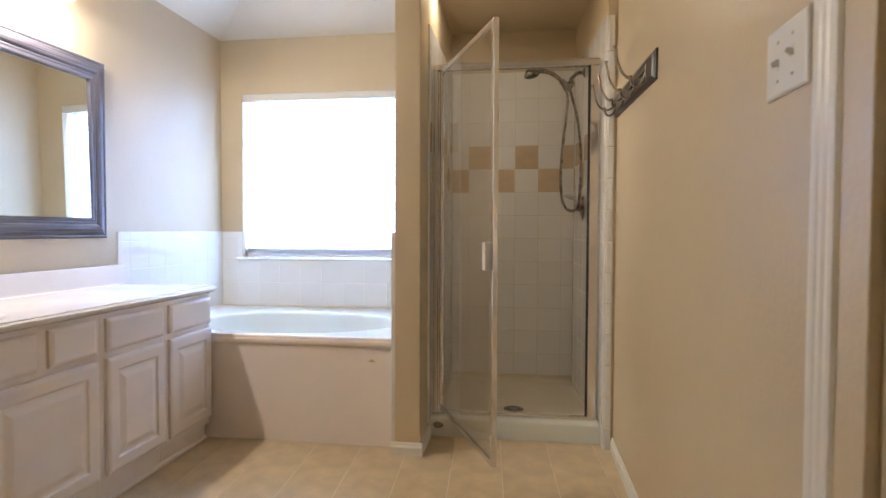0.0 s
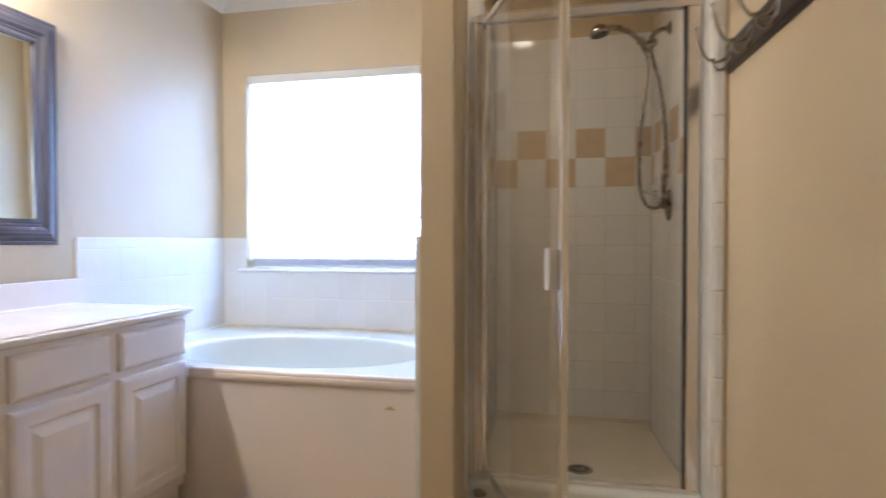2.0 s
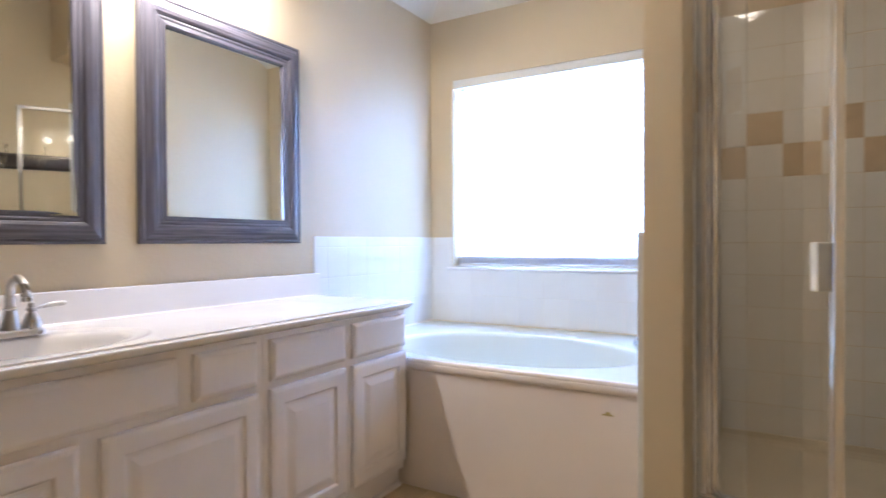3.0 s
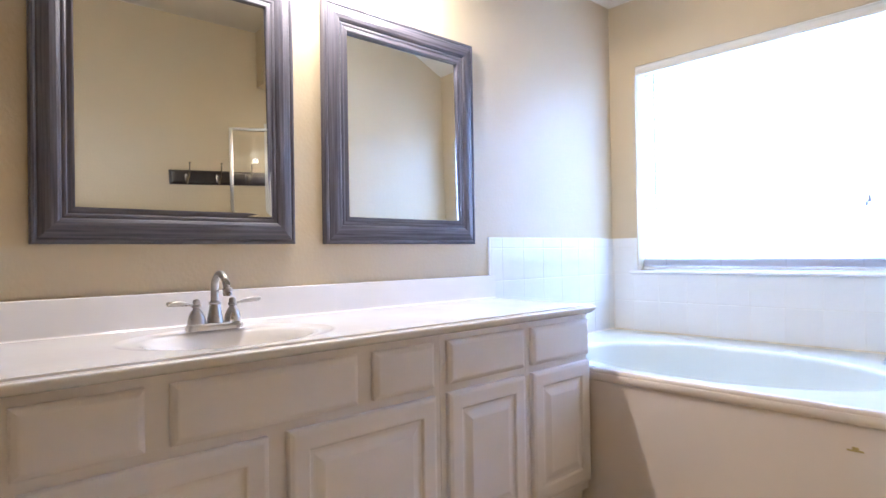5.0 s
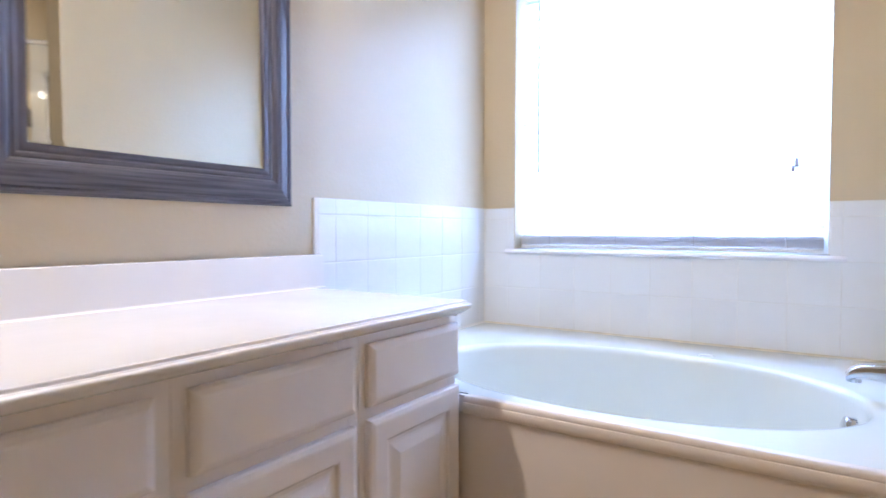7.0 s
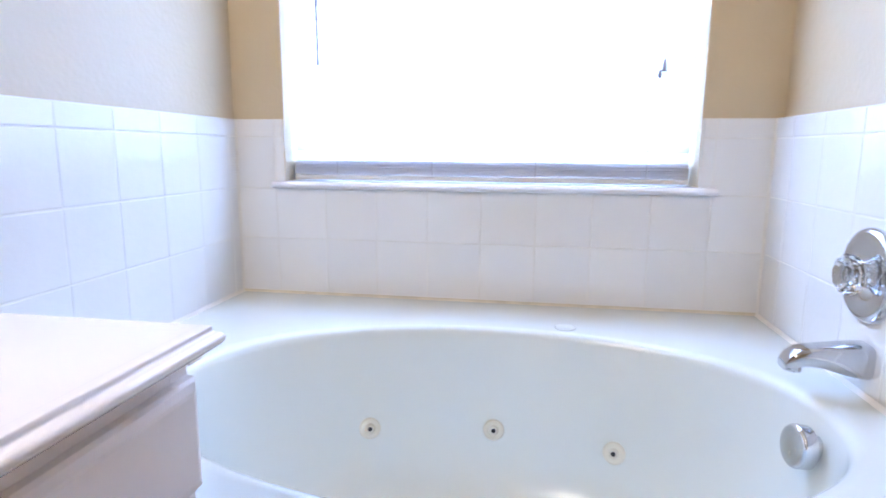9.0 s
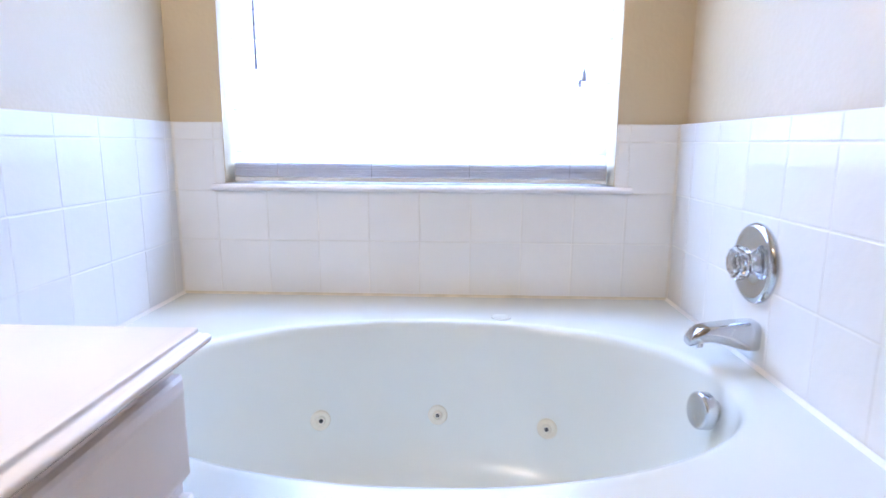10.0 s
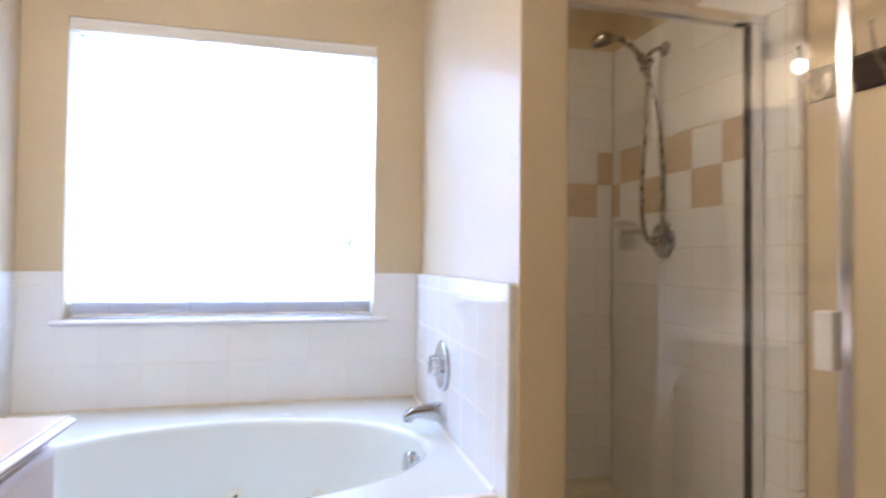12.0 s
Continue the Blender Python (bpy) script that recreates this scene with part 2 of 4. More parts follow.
def tiling(parent, base, us, vs, t=0.008, gap=0.0022, pick=None, skip=None, bevel=0.0016, tilt=0.0014, mats=None):
    """Tiles as objects on a plane: base takes (u, v, out) to the world; us and vs are the joint lines."""
    inv = parent.matrix_world.inverted()
    for i, (u0, u1) in enumerate(zip(us, us[1:])):
        for j, (v0, v1) in enumerate(zip(vs, vs[1:])):
            if u1 - u0 < 0.012 or v1 - v0 < 0.012 or (skip and skip((u0 + u1) / 2, (v0 + v1) / 2)):
                continue
            mat = pick(i, j, (u0 + u1) / 2, (v0 + v1) / 2) if pick else mats
            ob = new("tile", tile_mesh(u1 - u0 - gap, v1 - v0 - gap, t, mat, bevel))
            tip = Euler((random.uniform(-tilt, tilt), random.uniform(-tilt, tilt), 0)).to_matrix().to_4x4()
            ob.parent = parent
            ob.matrix_basis = inv @ base @ Matrix.Translation(((u0 + u1) / 2, (v0 + v1) / 2, 0)) @ tip


def plane_base(origin, u, v):
    u, v = Vector(u).normalized(), Vector(v).normalized()
    n = u.cross(v)
    m = Matrix((u, v, n)).transposed().to_4x4()
    m.translation = Vector(origin)
    return m


# ---- structure ----
XL, XR, YB, YF, ZC = -2.048, 0.585, 3.938, -1.1, 2.95
ZW, ZS = 2.468, 2.45
PL, PR, PY = -0.492, -0.366, 2.765
WX0, WX1, WZ0, WZ1 = -1.886, -0.698, 0.905, 2.080
YS = 3.972


def structure(name, bm, mat, label, category):
    return tagged(link(name, bm, mat), label, category, kind="structure")


floor = structure("floor", box(XL - 0.1, XR + 0.25, YF - 0.1, YB + 0.1, -0.06, -0.0015), floor_grout, "beige tiled bathroom floor with thin pale joints", "floor")
# hip-vaulted ceiling: slopes rise from the west and north walls to a flat middle
bm = bmesh.new()
plan = {"a": (XL - 0.1, YF - 0.1, ZW - 0.048), "b": (-1.148, YF - 0.1, ZW + 0.43), "c": (-1.148, YB - 0.9, ZW + 0.43), "d": (XL - 0.1, YB + 0.1, ZW - 0.048),
        "e": (PR - 0.02, YB - 0.9, ZW + 0.43), "f": (PR - 0.02, YB + 0.1, ZW - 0.048), "g": (XR + 0.25, YF - 0.1, ZW + 0.43), "h": (XR + 0.25, YB - 0.9, ZW + 0.43)}
for dz in (0.0, 0.1):
    v = {k: bm.verts.new((x, y, z + dz)) for k, (x, y, z) in plan.items()}
    for f in ("abcd", "dcef", "bgehc"):
        pts = [v[k] for k in (f if f != "bgehc" else "bghec")]
        bm.faces.new(pts if dz == 0.0 else list(reversed(pts)))
ceiling = structure("ceiling", bm, ceiling_paint, "textured off-white ceiling sloping up from the walls", "ceiling")
structure("ceiling_shower", box(PR, XR, PY + 0.003, YS, ZS, ZS + 0.46), paint, "lowered beige ceiling over the shower", "ceiling")
wall_west = structure("wall_west", box(XL - 0.12, XL, YF - 0.1, YB + 0.2, -0.05, ZC), paint, "beige painted textured wall behind the vanity", "wall")
wall_south = structure("wall_south", box(XL, XR, YF - 0.12, YF, -0.05, ZC), paint, "plain beige painted wall", "wall")

bm = box(XL, WX0, YB, YB + 0.16, -0.05, ZC)
add_box(bm, WX1, PL + 0.02, YB, YB + 0.16, -0.05, ZC)
add_box(bm, WX0, WX1, YB, YB + 0.16, -0.05, WZ0 - 0.012)
add_box(bm, WX0, WX1, YB, YB + 0.16, WZ1, ZC)
wall_north = structure("wall_north", bm, paint, "beige painted wall with a window opening above the tub", "wall")
wall_shower = structure("wall_shower_back", box(PL + 0.02, XR + 0.12, YS, YS + 0.12, -0.05, ZC), paint, "beige painted wall behind the tiled shower", "wall")
partition = structure("wall_partition", box(PL, PR, PY, YS, -0.05, ZC, 0.006), paint, "beige painted partition wall between tub and shower", "wall")

DY0, DY1, DZ = 0.13, 0.935, 2.04
bm = box(XR, XR + 0.12, DY1, YS + 0.1, -0.05, ZC)
add_box(bm, XR, XR + 0.12, YF - 0.1, DY0, -0.05, ZC)
add_box(bm, XR, XR + 0.12, DY0, DY1, DZ, ZC)
wall_east = structure("wall_east", bm, paint, "beige painted textured wall with coat hooks", "wall")

# shower side wall, furred out a little and slightly out of square
RX0, RX1, RY0 = 0.530, 0.457, 2.985
bm = bmesh.new()
loft_rings(bm, [[(RX0 + 0.008, RY0, z), (XR - 0.0005, RY0, z), (XR - 0.0005, YS, z), (RX1 + 0.008, YS, z)] for z in (-0.05, ZC)], True, True, True)
shower_side = structure("wall_shower_side", bm, paint, "beige painted wall above the shower tile", "wall")

# baseboards
BB = [(0, 0.0), (0.014, 0.0), (0.014, 0.0396), (0.011, 0.0475), (0.008, 0.0504), (0.007, 0.0576), (0.003, 0.0634), (0, 0.0634)]
structure("baseboard_1", sweep(BB, (XR, 1.005, 0), (XR, RY0 + 0.0, 0), (-1, 0, 0)), trim_paint, "white moulded baseboard", "baseboard")
structure("baseboard_2", sweep(BB, (-0.508, PY, 0), (PR + 0.014, PY, 0), (0, -1, 0)), trim_paint, "white moulded baseboard round the partition", "baseboard")
structure("baseboard_3", sweep(BB, (PR, PY, 0), (PR, 3.03, 0), (1, 0, 0)), trim_paint, "white moulded baseboard beside the shower", "baseboard")
structure("baseboard_4", sweep(BB, (XL, YF, 0), (XR, YF, 0), (0, 1, 0)), trim_paint, "white moulded baseboard", "baseboard")

# entry door in its opening
door = tagged(thing("door_1", pose(XR + 0.03, 0.5, 0), "closed painted door with a moulded casing", "door", kind="structure"))
part("door_slab", box(XR + 0.012, XR + 0.047, DY0 + 0.02, DY1 - 0.102, 0.01, DZ - 0.02, 0.002), paint, None).parent = door
for o in list(door.children):
    o.matrix_parent_inverse = door.matrix_world.inverted()


def adopt(parent, *obs):
    for o in obs:
        mw = o.matrix_world.copy()
        o.parent = parent
        o.matrix_parent_inverse = parent.matrix_world.inverted()
        o.matrix_world = mw
    return obs[0]


bm = box(XR - 0.0055, XR + 0.12, DY1 - 0.1, DY1 - 0.0005, 0, DZ, 0.003)
add_box(bm, XR, XR + 0.12, DY0, DY0 + 0.018, 0, DZ, 0.001)
add_box(bm, XR, XR + 0.12, DY0 + 0.018, DY1 - 0.1, DZ - 0.018, DZ, 0.001)
adopt(door, link("jamb", bm, paint))
CAS = [(0, 0), (0.007, 0), (0.0125, 0.004), (0.014, 0.013), (0.0125, 0.022), (0.008, 0.027), (0.008, 0.033), (0.0105, 0.040), (0.0105, 0.050), (0.008, 0.056), (0.0105, 0.062), (0.0105, 0.074), (0.006, 0.088), (0, 0.090)]
adopt(door, link("casing", sweep(CAS, (XR, DY1 - 0.026, 0), (XR, DY1 - 0.026, DZ + 0.06), (-1, 0, 0), (0, 1, 0)), trim_paint))
adopt(door, link("casing", sweep(CAS, (XR, DY0 + 0.004, 0), (XR, DY0 + 0.004, DZ + 0.06), (-1, 0, 0), (0, -1, 0)), trim_paint))
adopt(door, link("casing", sweep(CAS, (XR, DY0 - 0.06, DZ - 0.004), (XR, DY1 + 0.06, DZ - 0.004), (-1, 0, 0), (0, 0, 1)), trim_paint))
knob = lathe([(0.0, 0), (0.018, 0.002), (0.026, 0.014), (0.025, 0.026), (0.012, 0.036), (0.010, 0.05), (0.030, 0.055), (0.031, 0.062)], 24, "x", at=(XR - 0.049, 0.690, 0.985))
adopt(door, link("door_knob", knob, nickel, label="brushed metal door knob", smooth=True))

# ---- window ----
window = thing("window_1", pose(-1.292, 4.08, WZ0), "white framed window with bright daylight behind it", "window", kind="structure")
bm = box(WX0, WX0 + 0.04, 4.06, 4.10, WZ0, WZ1, 0.003)
add_box(bm, WX1 - 0.04, WX1, 4.06, 4.10, WZ0, WZ1, 0.003)
add_box(bm, WX0 + 0.04, WX1 - 0.04, 4.06, 4.10, WZ0, WZ0 + 0.045, 0.003)
add_box(bm, WX0 + 0.04, WX1 - 0.04, 4.06, 4.10, WZ1 - 0.04, WZ1, 0.003)
add_box(bm, WX0 + 0.04, WX1 - 0.04, 4.065, 4.095, 1.48, 1.515, 0.003)
adopt(window, link("window_frame", bm, plastic))
for z0, z1 in ((WZ0 + 0.045, 1.48), (1.515, WZ1 - 0.04)):
    pane = link("pane", box(WX0 + 0.04, WX1 - 0.04, 4.078, 4.082, z0, z1), glass)
    pane.visible_shadow = False
    adopt(window, pane)
SILL = [(0, 0), (0.118, 0), (0.134, 0.004), (0.14, 0.011), (0.134, 0.018), (0.118, 0.022), (0, 0.022)]
sill = sweep(fine(SILL, 3), (-1.922, 4.05, 0.887), (-0.648, 4.05, 0.887), (0, -1, 0))
adopt(window, link("window_sill", sill, marble, label="glossy white sill", smooth=True))

# blinds
blind = thing("window_blind", pose(-1.292, 3.985, WZ1), "white two-inch slat blind lowered over the window", "blind")
BX0, BX1, BYC = WX0 + 0.012, WX1 - 0.012, 4.005
adopt(blind, link("valance", rect_loft(WX1 - WX0 - 0.004, 0.052, [(0, 0), (0, 0.008), (0.004, 0.012), (0.01, 0.012), (0.013, 0.010)]), plastic,
                  m=plane_base(((WX0 + WX1) / 2, 3.948, WZ1 - 0.0275), (1, 0, 0), (0, 0, 1))))
adopt(blind, link("headrail", box(BX0, BX1, BYC - 0.026, BYC + 0.026, WZ1 - 0.034, WZ1 - 0.004, 0.003), slat_mat))
slat_bm = bmesh.new()
ring = []
for k in range(5):
    s = -1 + k / 2
    ring.append((s * 0.025, 0.0018 * (1 - s * s) + 0.0013))
for k in range(4, -1, -1):
    s = -1 + k / 2
    ring.append((s * 0.025, 0.0018 * (1 - s * s) - 0.0013))
loft_rings(slat_bm, [[(x, a, b) for a, b in ring] for x in ((BX0 - BX1) / 2, (BX1 - BX0) / 2)], True, True, True)
pile_bm = slat_bm.copy()
slat = link("slat", slat_bm, slat_mat)
pile_slat = link("slat", pile_bm, pile_mat)
adopt(blind, pile_slat)
pile_slat.matrix_world = pose((BX0 + BX1) / 2, BYC, 0.9688)
adopt(blind, slat)
SLAT_Z = [2.0 - 0.04235 * k for k in range(24)] + [0.992]
STACK = [0.9310 + 0.0042 * k for k in range(9)]
first = True
for z in SLAT_Z + STACK:
    tip = 66 + random.uniform(-1.5, 1.5) if z > 0.985 else random.uniform(-2, 2)
    m = pose((BX0 + BX1) / 2, BYC, z, tip)
    if first:
        slat.matrix_world = m
        first = False
    else:
        s = new("slat", slat.data if z > 0.985 else pile_slat.data)
        s.matrix_world = m
        adopt(blind, s)
adopt(blind, link("bottom_rail", box(BX0, BX1, BYC - 0.026, BYC + 0.026, 0.9135, 0.9275, 0.004), plastic))
for x in (-1.735, -1.44, -1.135, -0.825):
    for dy in (-0.028, 0.028):
        adopt(blind, link("ladder_cord", tube([(x, BYC + dy, 0.915), (x + 0.001, BYC + dy, 1.4), (x, BYC + dy, WZ1 - 0.05)], 0.0012, 6, per=2), cord))
adopt(blind, link("tilt_wand", tube([(-1.784, 3.965, 1.25), (-1.786, 3.966, 1.6), (-1.788, 3.972, WZ1 - 0.06)], 0.004, 8, per=2), wand_mat, label="slim grey tilt wand"))
adopt(blind, link("lift_cord", tube([(-0.797, 3.966, 1.24), (-0.799, 3.967, 1.6), (-0.801, 3.972, WZ1 - 0.06)], 0.0012, 6, per=2), cord))
adopt(blind, link("tassel", lathe([(0.003, 0.03), (0.006, 0.02), (0.008, 0.0), (0.006, -0.002)], 12, at=(-0.797, 3.966, 1.222)), wand_mat, smooth=True))
adopt(blind, link("tassel", lathe([(0.003, 0.02), (0.005, 0.012), (0.006, 0.0), (0.005, -0.002)], 12, at=(-0.808, 3.966, 1.205)), wand_mat, smooth=True))

# ---- vanity ----
VX, CZ, VEND = -1.512, 0.813, 2.834


def front_base(y, z, x=VX):
    """Local x runs along the wall, local y up, local z out of the cabinet."""
    return plane_base((x, y, z), (0, 1, 0), (0, 0, 1))


DRAWER = [(0, 0), (0, 0.010), (0.004, 0.014), (0.012, 0.018), (0.016, 0.019)]
RAISED = [(0, 0), (0, 0.012), (0.003, 0.016), (0.012, 0.019), (0.016, 0.0195), (0.052, 0.0195), (0.056, 0.0175), (0.060, 0.012), (0.068, 0.0115), (0.074, 0.0125), (0.094, 0.0185), (0.098, 0.0195)]


def cabinet(y0, y1, drawers, doors, label, end=False):
    c = thing("vanity_cabinet", pose(-1.78, (y0 + y1) / 2, 0), label, "cabinet", "vanity cabinets")
    bm = bmesh.new()
    xs, g = VX, 0.0001
    add_box(bm, XL + 0.002, xs - 0.02, y0 + g, y0 + 0.016, 0.09, 0.772)
    add_box(bm, XL + 0.002, xs - 0.02, y1 - 0.016, y1 - g, 0.09, 0.772)
    add_box(bm, XL + 0.002, xs - 0.02, y0 + 0.016, y1 - 0.016, 0.09, 0.106)
    adopt(c, link("body", bm, cabinet_paint))
    bm = box(xs - 0.02, xs, y0 + g, y0 + 0.03, 0.085, 0.7725)
    add_box(bm, xs - 0.02, xs, y1 - 0.03, y1 - g, 0.085, 0.7725)
    for z0, z1 in ((0.085, 0.135), (0.585, 0.62), (0.74, 0.7725)):
        add_box(bm, xs - 0.02, xs - 0.0004, y0 + 0.03, y1 - 0.03, z0, z1)
    for a, b in zip(doors, doors[1:]):
        add_box(bm, xs - 0.02, xs - 0.0004, a[1] - 0.02, b[0] + 0.02, 0.135, 0.585)
    for a, b in zip(drawers, drawers[1:]):
        add_box(bm, xs - 0.02, xs - 0.0004, a[1] - 0.02, b[0] + 0.02, 0.62, 0.74)
    adopt(c, link("face_frame", bm, cabinet_paint))
    for a, b in drawers:
        adopt(c, link("drawer_front", rect_loft(b - a, 0.134, DRAWER), cabinet_paint, m=front_base((a + b) / 2, 0.686)))
    for a, b in doors:
        adopt(c, link("door", rect_loft(b - a, 0.471, RAISED), cabinet_paint, m=front_base((a + b) / 2, 0.3575)))
    bm = box(-1.552, -1.540, y0 + g, y1 - g, 0.0, 0.09)
    adopt(c, link("toe_kick", bm, cabinet_paint))
    shoe = [(0, 0), (0.014, 0), (0.014, 0.008), (0.011, 0.014), (0.006, 0.017), (0, 0.018)]
    adopt(c, link("shoe_moulding", sweep(shoe, (-1.540, y0 + g, 0), (-1.540, y1 - g, 0), (1, 0, 0)), cabinet_paint))
    return c


cabinet(2.460, VEND, [(2.480, 2.832)], [(2.479, 2.832)], "off-white cabinet with raised-panel door beside the tub")
cabinet(2.050, 2.459, [(2.074, 2.437)], [(2.072, 2.437)], "off-white cabinet with one drawer and a raised-panel door")
cabinet(0.976, 2.049, [(0.996, 1.222), (1.272, 1.745), (1.797, 2.018)], [(1.006, 1.489), (1.540, 2.022)], "wide off-white sink cabinet with two raised-panel doors")
cabinet(0.570, 0.975, [(0.590, 0.950)], [(0.590, 0.950)], "off-white cabinet with one drawer and a raised-panel door")

# worktop with a moulded oval basin
worktop = thing("vanity_countertop", pose(-1.75, 1.7, CZ), "glossy white cultured marble countertop with moulded oval sink", "countertop")
CX0, CX1, CY0, CY1 = XL + 0.001, -1.491, 0.567, 2.832
SX, SY, SA, SB = -1.722, 1.500, 0.160, 0.213
bm = bmesh.new()
N = 96


def rect_ray(a, x0, x1, y0, y1, cx, cy):
    c, s = math.cos(a), math.sin(a)
    k = []
    if abs(c) > 1e-9:
        k.append(((x1 if c > 0 else x0) - cx) / c)
    if abs(s) > 1e-9:
        k.append(((y1 if s > 0 else y0) - cy) / s)
    d = min(v for v in k if v > 0)
    return cx + c * d, cy + s * d


def corner_angles(x0, x1, y0, y1, cx, cy, n):
    """Even angles with the four corners' own angles worked in."""
    angles = [2 * math.pi * i / n for i in range(n)]
    for x, y in ((x0, y0), (x0, y1), (x1, y0), (x1, y1)):
        a = math.atan2(y - cy, x - cx) % (2 * math.pi)
        k = min(range(n), key=lambda i: abs((angles[i] - a + math.pi) % (2 * math.pi) - math.pi))
        angles[k] = a
    return angles


ang = corner_angles(CX0, CX1, CY0, CY1, SX, SY, N)
rings = [[(*rect_ray(a, CX0, CX1, CY0, CY1, SX, SY), CZ) for a in ang]]
for s, z in ((1.36, 0.0), (1.30, -0.001), (1.26, -0.004), (1.12, -0.0055), (1.04, -0.008), (1.0, -0.014), (0.95, -0.03), (0.86, -0.07), (0.7, -0.11), (0.45, -0.135), (0.12, -0.142), (0.05, -0.142)):
    rings.append([(SX + SA * s * math.cos(a), SY + SB * s * math.sin(a), CZ + z) for a in ang])
loft_rings(bm, rings, True, False, True)
adopt(worktop, link("top", bm, marble, smooth=True))
EDGE = [(0, 0), (0.0115, -0.0003), (0.0138, -0.0018), (0.0142, -0.0048), (0.0165, -0.0066), (0.0235, -0.0070), (0.0282, -0.0086), (0.0300, -0.0118), (0.0282, -0.0160), (0.0220, -0.0215), (0.0110, -0.0290), (-0.0010, -0.0350), (-0.02, -0.0400), (-0.02, -0.0025)]
EDGE_F = fine(EDGE[:12], 4) + EDGE[12:]
adopt(worktop, link("front_edge", sweep(EDGE_F, (CX1, CY0, CZ), (CX1, CY1 + 0.0015, CZ), (1, 0, 0)), marble, label="rounded moulded counter edge", smooth=True))
adopt(worktop, link("end_edge", sweep([(0, 0), (0.0012, -0.0006), (0.002, -0.003), (0.002, -0.038), (0, -0.040), (-0.02, -0.040), (-0.02, -0.0025)], (CX0, CY1, CZ), (CX1 - 0.001, CY1, CZ), (0, 1, 0)), marble))
SPL = [(0.0, -0.002), (0.026, -0.002), (0.022, 0.004), (0.020, 0.012), (0.019, 0.093), (0.016, 0.100), (0.010, 0.103), (0, 0.103)]
adopt(worktop, link("backsplash", sweep(fine(SPL, 3), (XL + 0.0015, CY0, CZ), (XL + 0.0015, 2.875, CZ), (1, 0, 0)), marble, smooth=True))
adopt(worktop, link("sink_drain", lathe([(0.0, 0.004), (0.014, 0.004), (0.02, 0.002), (0.022, 0.0)], 24, at=(SX, SY, CZ - 0.1425)), nickel, smooth=True))

# faucet
fx, fy = -1.886, 1.514
faucet = thing("sink_faucet", pose(fx, fy, CZ), "brushed nickel two-handle gooseneck sink faucet", "faucet")
prof = [(0, 0), (0, 0.010), (0.002, 0.016), (0.005, 0.020), (0.012, 0.022)]
bm = bmesh.new()
rings = []
for ins, z in prof:
    ring = []
    for i in range(40):
        a = 2 * math.pi * i / 40
        c, s = math.cos(a), math.sin(a)
        ring.append((fx + math.copysign(abs(c) ** 0.5, c) * (0.027 - ins), fy + math.copysign(abs(s) ** 0.22, s) * (0.080 - ins), CZ + z))
    rings.append(ring)
loft_rings(bm, rings, True, True, True)
adopt(faucet, link("base", bm, nickel, smooth=False))
adopt(faucet, link("spout_body", lathe([(0.024, 0.02), (0.023, 0.03), (0.018, 0.055), (0.015, 0.075), (0.0145, 0.078), (0.017, 0.081), (0.017, 0.085), (0.012, 0.088)], 28, at=(fx, fy, CZ)), nickel, smooth=True))
adopt(faucet, link("spout", tube([(fx, fy, CZ + 0.085), (fx, fy, CZ + 0.125), (fx + 0.008, fy, CZ + 0.155), (fx + 0.040, fy, CZ + 0.176), (fx + 0.076, fy, CZ + 0.160), (fx + 0.092, fy, CZ + 0.130)], lambda s: 0.0112 - 0.0012 * s, 18), nickel, smooth=True))
adopt(faucet, link("aerator", lathe([(0.010, 0.136), (0.0135, 0.132), (0.0135, 0.126), (0.011, 0.124), (0.0125, 0.120), (0.0115, 0.110), (0.008, 0.109)], 24, at=(fx + 0.092, fy, CZ)), nickel, smooth=True))
for s in (-1, 1):
    hy = fy + s * 0.052
    h = adopt(faucet, link("handle", lathe([(0.024, 0.021), (0.0245, 0.028), (0.022, 0.042), (0.016, 0.058), (0.010, 0.066), (0.009, 0.070), (0.013, 0.073), (0.013, 0.079), (0.0095, 0.083), (0.0105, 0.09), (0.008, 0.096), (0.002, 0.098)], 28, at=(fx, hy, CZ)), nickel, smooth=True))
    lev = tube([(fx, hy, CZ + 0.079), (fx + 0.004, hy + s * 0.02, CZ + 0.081), (fx + 0.006, hy + s * 0.045, CZ + 0.086), (fx + 0.008, hy + s * 0.072, CZ + 0.088), (fx + 0.008, hy + s * 0.082, CZ + 0.088)],
               lambda q: 0.0045 + 0.0052 * max(0.0, math.sin(min(1.0, max(0.0, (q - 0.25) / 0.75)) * math.pi * 0.93)), 14, flat=0.75)
    lv = link("lever", lev, nickel, smooth=True)
    adopt(h, lv)

faucet.scale = (1.0, 1.0, 0.91)


